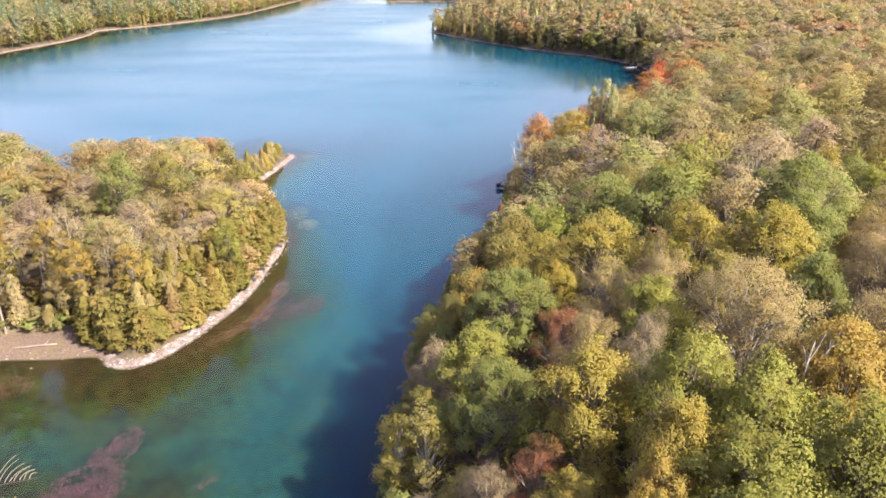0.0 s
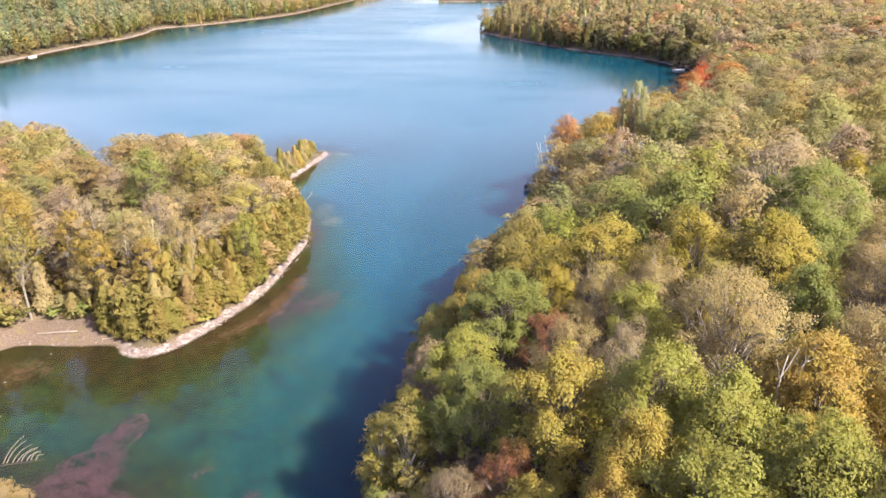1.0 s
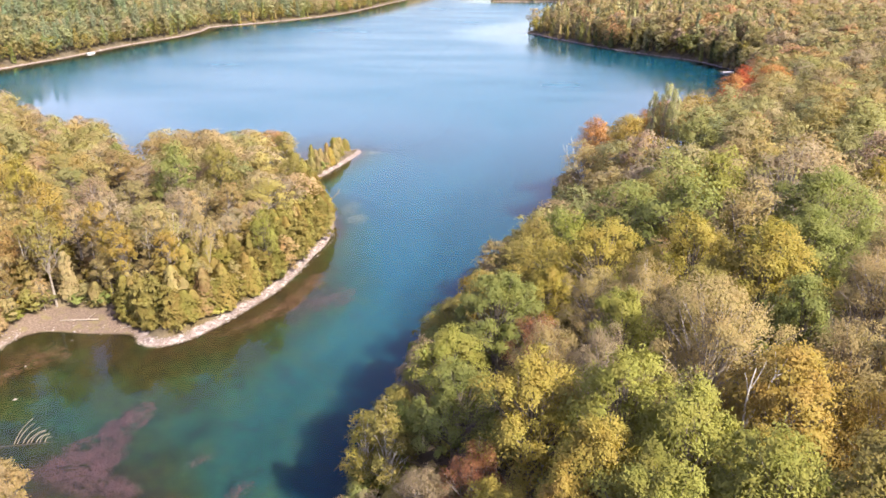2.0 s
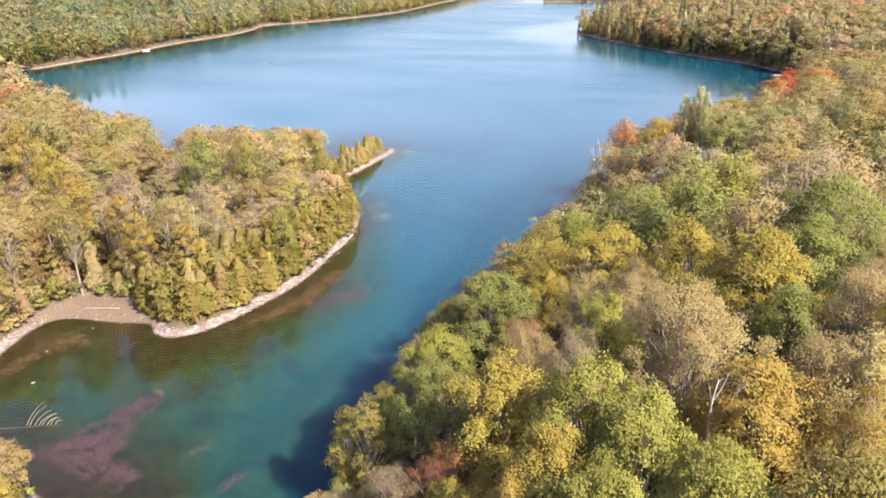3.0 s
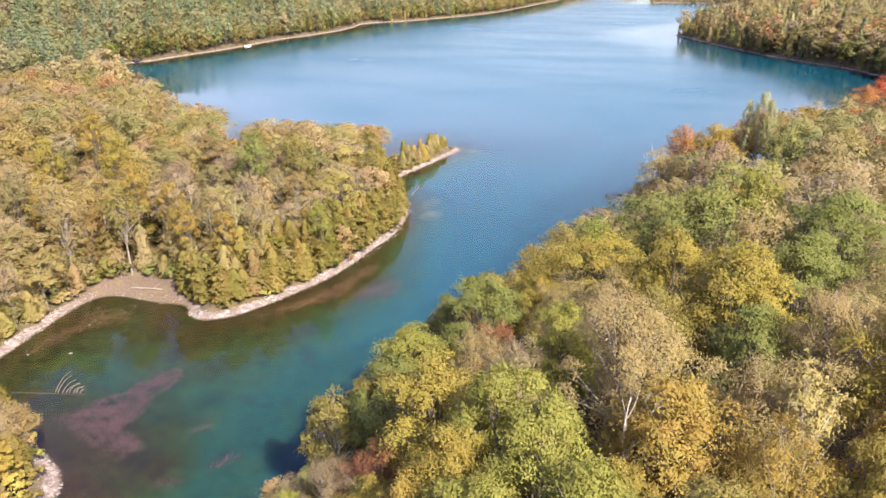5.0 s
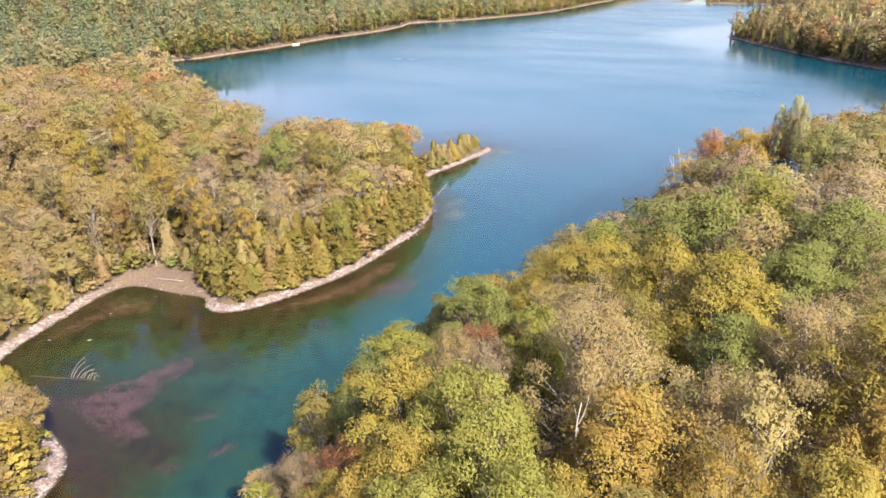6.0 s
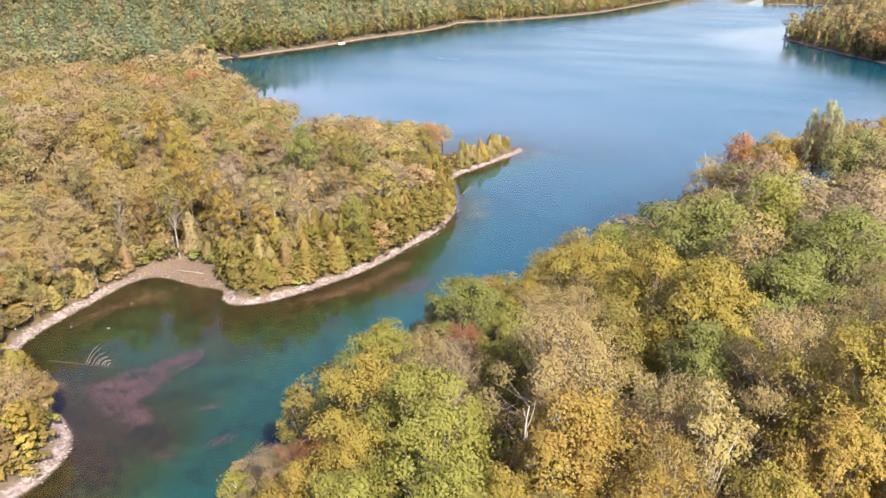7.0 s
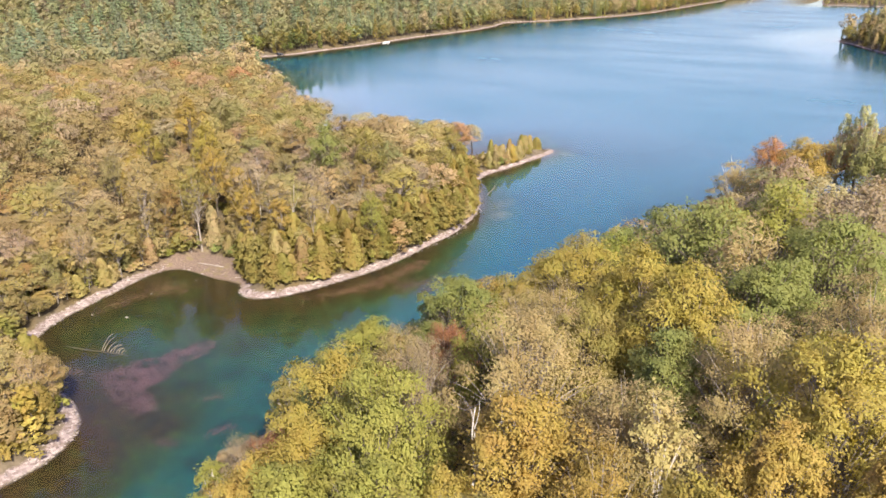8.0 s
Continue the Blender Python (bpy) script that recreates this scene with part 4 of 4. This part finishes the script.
def stone(shape, x, y, z, size, r):
    v = np.array([(1, 0, 0), (-1, 0, 0), (0, 1, 0), (0, -1, 0), (0, 0, 1), (0, 0, -1), (0.6, 0.6, 0.5), (-0.6, 0.6, 0.5), (-0.6, -0.6, 0.5), (0.6, -0.6, 0.5)], float)
    f = [(0, 2, 6), (2, 1, 7), (1, 3, 8), (3, 0, 9), (6, 2, 4), (2, 7, 4), (7, 1, 4), (1, 8, 4), (8, 3, 4), (3, 9, 4), (9, 0, 4), (0, 6, 4), (2, 0, 5), (1, 2, 5), (3, 1, 5), (0, 3, 5)]
    v = v * r.uniform(0.65, 1.15, (10, 1)) * (1, r.uniform(0.6, 1), r.uniform(0.4, 0.7))
    a = r.uniform(0, 6.283)
    v = v @ np.array([[math.cos(a), -math.sin(a), 0], [math.sin(a), math.cos(a), 0], [0, 0, 1]]).T
    shape.add(v * size + (x, y, z), f)


rs = np.random.RandomState(3)
for x, y, size in ((-57.1, 76.3, 0.42), (-61.5, 84.4, 0.32), (-62.8, 73.8, 0.28), (-66.3, 70.2, 0.34), (-68.2, 80.6, 0.34), (-46.9, 93.4, 0.4), (-33.2, 136.5, 0.45), (-59.5, 92.5, 0.25)):
    s = Shape()
    stone(s, 0, 0, 0, size, rs)
    ob = piece("boulder", s, STONE, soft=False)
    ob.location = (x, y, max(ground_at(x, y), -0.12) + size * 0.1)
    tagged(ob, "pale boulder in the shallows by the shore", "boulder", "boulders in the shallows")
# stones along the shores of the peninsula and the point
s = Shape()
band = LAKE[(LAKE[:, 0] > -72) & (LAKE[:, 0] < -30) & (LAKE[:, 1] > 38) & (LAKE[:, 1] < 220)]
for (ax, ay), (bx, by) in zip(band[:-1], band[1:]):
    gap = math.hypot(bx - ax, by - ay)
    if gap > 12:
        continue
    for _ in range(int(gap * 16)):
        u, off = rs.rand(), rs.uniform(-2.6, 2.6)
        x, y = ax + (bx - ax) * u - (by - ay) / gap * off, ay + (by - ay) * u + (bx - ax) / gap * off
        size = rs.uniform(0.07, 0.24) * (1.6 if rs.rand() < 0.06 else 1)
        if rs.rand() < 0.85 and -68 < x < -50 and 92 < y < 104:
            continue
        stone(s, x, y, 0, size, rs)
st_v = np.concatenate(s.v)
cx = np.repeat(st_v.reshape(-1, 10, 3).mean(1), 10, 0)
dd = shore_distance(cx[::10, 0], cx[::10, 1])
zz = np.repeat(height(cx[::10, 0], cx[::10, 1], dd), 10)
ok = np.repeat((dd > -0.8) & (dd < 1.7), 10)
st_v[:, 2] += zz + 0.02
st_f = np.concatenate(s.f)
me = bpy.data.meshes.new("shore_stones")
fill_mesh(me, st_v, st_f[ok[st_f[:, 0]]])
me.materials.append(STONE)
tagged(new("shore_stones", me), "pale pinkish stones along the waterline", "stones", kind="stuff")


def blotch(name, label, mat, spots_, count, size, z0, z1, seed, flat=True):
    """A patchy bed of small growth or stones under the water."""
    r = np.random.RandomState(seed)
    s = Shape()
    for x, y, rx, ry, turn, share in spots_:
        k = int(count * share)
        a, q = r.uniform(0, 6.283, k), r.rand(k) ** 0.6
        px, py = q * np.cos(a) * rx, q * np.sin(a) * ry
        clump = 0.8 * waves(px, py, 4.5, seed) + 0.7 * waves(px, py, 1.6, seed + 1) + r.normal(size=k) * 0.4
        keep = clump > 1.3 * q - 0.75 + 0.5 * r.normal(size=k)
        c, sn = math.cos(radians(turn)), math.sin(radians(turn))
        px, py = x + px * c - py * sn, y + px * sn + py * c
        z = r.uniform(z0, z1, k)
        pts = np.stack([px, py, z], 1)[keep]
        n = unit(r, len(pts)) * (0.5 if flat else 1.0) + (0, 0, 0.7)
        s.leaves(pts, n, size, r, 1.3)
    ob = piece(name, s, mat, soft=False)
    return tagged(ob, label, "water weed", kind="stuff")


blotch("red_water_weed", "reddish purple water weed just under the surface", WEED,
       [(-41.8, 62.5, 6.0, 4.0, 20, 0.30), (-38.5, 60.0, 7.0, 4.6, 10, 0.38), (-40.5, 67.0, 5.5, 4.2, 60, 0.26), (-39.8, 74.5, 4.5, 2.6, 80, 0.12), (-34.0, 62.0, 3.2, 1.4, 0, 0.10), (-24.0, 113.5, 5.6, 3.4, 60, 0.09),
        (-20.3, 63.5, 2.4, 1.3, 70, 0.014), (-24.0, 58.0, 2.0, 1.2, 20, 0.010), (-27.0, 68.0, 2.0, 1.2, 50, 0.009), (11.5, 170.0, 2.4, 6.0, -25, 0.035), (4.0, 166.0, 2.4, 5.0, -15, 0.02)], 52000, 0.13, -1.3, -0.6, 11)
blotch("brown_water_weed", "brown weed on the stones under the shore water", WEED_BROWN,
       [(-32.0, 108.0, 6.5, 2.6, 65, 0.3), (-30.0, 118.0, 6.0, 2.2, 80, 0.2), (-36.0, 100.5, 5.0, 2.0, 50, 0.12), (-64.0, 78.0, 9.0, 2.2, 80, 0.2), (-62.0, 88.0, 5.0, 4.0, 0, 0.1), (-52.0, 60.5, 8.0, 1.6, 10, 0.08)], 30000, 0.19, -0.9, -0.3, 12)
r = np.random.RandomState(14)
s = Shape()
for x, y, rx, ry, k in ((-30.6, 156.0, 2.6, 3.6, 260), (-34.0, 163.0, 2.4, 6.0, 200), (-40.5, 216.0, 3.2, 1.8, 150), (30.0, 303.0, 5.0, 9.0, 420)):
    for _ in range(2 * k):
        a, q = r.uniform(0, 6.283), r.rand() ** 0.7
        stone(s, x + math.cos(a) * q * rx, y + math.sin(a) * q * ry, -1.2 - 1.1 * q, r.uniform(0.10, 0.22), r)
tagged(piece("sunken_stones", s, SAND, soft=False), "pale stones and sand shoals just under the water", "stones", kind="stuff")


# ---- dead trees and birches ----
def dead_tree(name, label, base, stems, mat, group=""):
    """A bare tree from bent stems: each from, to, thick, thin, bow; all but the first are limbs."""
    root = tagged(new(name), label, "dead tree", group)
    root.location = base
    for i, (a, b, r0, r1, bow) in enumerate(stems):
        s = Shape()
        bent(s, a, b, r0, r1, bow, 7, 6, (0.8, 0.3, 0.2))
        piece("trunk" if i == 0 else "limb", s, mat, root)
    return root


g = ground_at(25.2, 46.6)
h = 30.2 - g
white = dead_tree("dead_tree", "bare white dead tree standing among the leafy crowns", (24.2, 46.6, g - 0.3),
          [((0, 0, 0), (0.9, 0.2, h * 0.72), 0.22, 0.13, -0.4), ((0.9, 0.2, h * 0.72), (2.6, 0.6, h + 0.4), 0.13, 0.03, -0.25), ((0.9, 0.2, h * 0.74), (0.5, -0.1, h * 0.98), 0.10, 0.03, -0.25),
           ((0.62, 0.1, h * 0.85), (0.0, 0.3, h * 0.95), 0.05, 0.015, 0.1), ((1.7, 0.4, h * 0.87), (2.7, 0.2, h * 0.90), 0.06, 0.015, 0.1), ((2.1, 0.5, h * 0.94), (1.7, 0.7, h + 0.6), 0.05, 0.012, 0.08),
           ((1.3, 0.3, h * 0.80), (0.9, 0.9, h * 0.90), 0.05, 0.012, 0.1), ((2.2, 0.5, h * 0.95), (3.3, 0.4, h * 1.0), 0.05, 0.012, 0.1), ((0.55, 0, h * 0.9), (0.9, -0.4, h * 1.02), 0.045, 0.012, 0.1)], BLEACHED)
white.rotation_euler = (0, radians(5.5), 0)
g = ground_at(18.2, 163)
dead_tree("birch_snag", "bare white birch stems at the water's edge", (18.4, 163, g - 0.2),
          [((0, 0, 0), (-1.6, 0, 17.6), 0.22, 0.04, 0.9), ((0.3, 0.2, 0), (1.4, 0.3, 14.6), 0.20, 0.03, -0.8), ((-0.3, 0.2, 0), (-3.2, 0.3, 15.4), 0.19, 0.03, 1.1), ((-0.9, 0, 8), (-2.4, 0.3, 15.5), 0.12, 0.04, -0.2), ((-0.5, 0, 6), (-2.6, 0.3, 12.5), 0.08, 0.02, -0.3), ((0.2, 0, 5), (2.6, 0.3, 10.5), 0.08, 0.02, -0.2),
           ((-0.9, 0, 9), (0.3, 0.5, 14), 0.06, 0.015, 0.2), ((0.6, 0.2, 6), (2.9, -0.3, 8.2), 0.06, 0.015, 0.2)], BARK_PALE)
g = ground_at(-58.8, 58.2)
dead_tree("leaning_snag", "bleached dead tree leaning among the bushes", (-58.4, 58.2, g - 0.2), [((0, 0, 0), (-1.6, -0.6, 10.5), 0.24, 0.07, 0.25), ((-1.1, -0.4, 7.8), (-2.2, -0.9, 9.6), 0.09, 0.03, -0.1)], DRIFT)
dead_tree("leaning_pole", "pale dead trunk leaning out over the water", (-39.4, 165.5, 0.4), [((0, 0, 0), (2.4, 0.6, 2.9), 0.11, 0.03, 0.1), ((1.3, 0.3, 1.6), (2.8, 0.2, 1.9), 0.05, 0.015, 0.05), ((1.7, 0.4, 2.0), (1.9, 0.2, 3.4), 0.04, 0.012, 0.05)], DRIFT)
dead_tree("leaning_pole", "pale dead trunk leaning between the cedars", (-43.6, 106.0, ground_at(-43.6, 106.0)), [((0, 0, 0), (2.4, -0.4, 10.6), 0.13, 0.04, 0.1), ((1.6, -0.3, 7.2), (1.3, -0.5, 9.4), 0.06, 0.02, 0.05)], DRIFT)
for x, y, top in ((-52.5, 105.5, 15), (-49.6, 108.5, 16), (-47.2, 106.2, 13), (-60.0, 110.0, 17), (-64.5, 108.5, 16), (-71.0, 100.5, 14), (-78.0, 98.0, 15), (-43.5, 112.5, 13)):
    g = ground_at(x, y)
    dead_tree("bare_stem", "grey bare tree stem among the trees of the peninsula", (x, y, g - 0.2), [((0, 0, 0), (pick.uniform(-0.8, 0.8), pick.uniform(-0.4, 0.4), top - g), 0.16, 0.04, pick.uniform(-0.2, 0.2)),
              ((0, 0, (top - g) * 0.6), (pick.uniform(-2, 2), 0.4, (top - g) * 0.85), 0.07, 0.02, 0.1), ((0, 0, (top - g) * 0.7), (pick.uniform(-2, 2), -0.4, (top - g) * 0.95), 0.06, 0.02, 0.1)], BARK_PALE, "bare stems")
for dx, dy, top, rad in ((0.4, 0, 29.8, 1.7), (-1.8, 1.2, 27.6, 1.3), (2.2, -0.6, 28.4, 1.3)):
    g = ground_at(37 + dx, 171 + dy)
    plant("birch_tree", f"tall_mid_{pick.randrange(3)}", 37 + dx, 171 + dy, g - 0.1, top - g, rad, (0.38, 0.38, 0.18), "tall pale green birch above the golden trees", "birches on the bank", pick.uniform(0, 360))


# ---- undergrowth ----
bush = {f"u{k}": far_shape(broadleaf(110 + k, 2.4, 1.5, 12, 4, 6, 0.32, twigs=0, low=0.2, lump=(0.25, 0.4))) for k in range(3)}
under = []
for x, y, d, z in zip(*spots(-110, -30, 40, 190, 2.3, 21)):
    if 1.7 < d < 26 and not (-69 < x < -47 and y < 103 and d < 6) and pick.random() < (0.9 if d < 7 else 0.4):
        under.append((x, y, z - 0.1, pick.uniform(0.5, 1.3), pick.uniform(0.7, 1.4), f"u{pick.randrange(3)}", jig(PALETTE[choose({"olive": 4, "brown": 3, "lime": 2, "gold": 0.8, "green": 1.2})], 0.2)))
for x, y, d, z in zip(*spots(-8, 60, 26, 175, 3.4, 22)):
    if 0.2 < d < 45 and pick.random() < 0.6:
        under.append((x, y, z - 0.1, pick.uniform(0.7, 1.6), pick.uniform(0.8, 1.6), f"u{pick.randrange(3)}", jig(PALETTE[choose({"olive": 3, "green": 3, "brown": 1})], 0.2)))
woods("undergrowth", "olive and brown bushes under the trees", under, bush, 9)


# ---- docks and boats ----
def dock(name, label, x, y, turn, length, wide, boxes=()):
    root = tagged(new(name), label, "dock")
    root.matrix_world = pose(x, y, 0, 0, 0, turn)
    n = int(length / 0.4)
    for i in range(n):
        s = Shape()
        block(s, i * 0.4, i * 0.4 + 0.37, -wide / 2, wide / 2, 0.42, 0.48, 0.01)
        piece("plank", s, PLANK, root, soft=False)
    for px, py in ((0.3, wide / 2), (0.3, -wide / 2), (length - 0.3, wide / 2), (length - 0.3, -wide / 2)):
        s = Shape()
        s.tube([(px, py, -1.2), (px, py, 0.95)], [0.09, 0.09], 8)
        piece("post", s, LOGWOOD, root)
    for x0, y0, sx, sy, h, mat, word in boxes:
        s = Shape()
        block(s, x0 - sx / 2, x0 + sx / 2, y0 - sy / 2, y0 + sy / 2, 0.49, 0.49 + h, 0.08)
        piece("box", s, mat, root, word, soft=False)
    return root


def boat(x, y, turn, length, label):
    root = tagged(new("boat"), label, "boat", "boats at the docks")
    root.matrix_world = pose(x, y, 0, 0, 0, turn)
    hull, w = Shape(), length * 0.19
    rings = []
    for u in np.linspace(0, 1, 9):
        half = w * (1 - max(0.0, (u - 0.45) / 0.55) ** 2.2) + 0.03
        keel = -0.15 + 0.25 * max(0, u - 0.7)
        rings += [(u * length, -half, 0.62 + 0.12 * u), (u * length, -half * 0.75, keel + 0.1), (u * length, 0, keel), (u * length, half * 0.75, keel + 0.1), (u * length, half, 0.62 + 0.12 * u),
                  (u * length, half * 0.86, 0.60), (u * length, 0, 0.22), (u * length, -half * 0.86, 0.60)]
    f = []
    for i in range(8):
        for k in range(8):
            a, b = i * 8 + k, i * 8 + (k + 1) % 8
            f += [(a, a + 8, b + 8), (a, b + 8, b)]
    f += [(0, k, k + 1) for k in range(1, 7)]
    hull.add(rings, f)
    piece("hull", hull, WHITE, root)
    for u in (0.3, 0.6):
        s = Shape()
        block(s, u * length, u * length + 0.3, -w * 0.8, w * 0.8, 0.38, 0.45, 0.01)
        piece("seat", s, PLANK, root, "grey plank seat", soft=False)
    s = Shape()
    block(s, -0.35, 0.02, -0.2, 0.2, 0.3, 1.0, 0.08)
    piece("outboard_motor", s, DARKBOX, root, "dark outboard motor", soft=False)
    return root


dock("dock", "small dark dock with green boxes at the wooded shore", 19.5, 178.6, 155, 6.4, 1.6,
     [(5.8, 0, 0.9, 1.3, 0.9, DARKBOX, "dark blue box"), (4.6, 0, 0.9, 1.1, 0.65, GREENBOX, "green box"), (3.4, 0, 0.9, 1.1, 0.65, GREENBOX, "green box")])
dock("dock", "grey plank dock with a tan cover on the far shore", 107.5, 404, 205, 12, 2.2, [(1.6, 0, 3.0, 1.8, 1.5, TAN, "tan canvas cover"), (5.0, 0, 1.2, 1.2, 0.8, DARKBOX, "dark box")])
boat(97.0, 396.0, 20, 6.5, "white open boat moored at the far dock")
dock("dock", "dark dock with boxes on the far north shore", -287.5, 344.5, -10, 7, 2.4, [(2.0, 0, 2.4, 1.8, 1.1, DARKBOX, "dark box"), (4.8, 0, 1.6, 1.6, 0.9, DARKBOX, "dark box")])
boat(-297.5, 323.5, -60, 5.0, "white boat drawn up at the far north shore")
boat(-273.0, 431.0, 75, 6.5, "white boat moored at the far north shore")
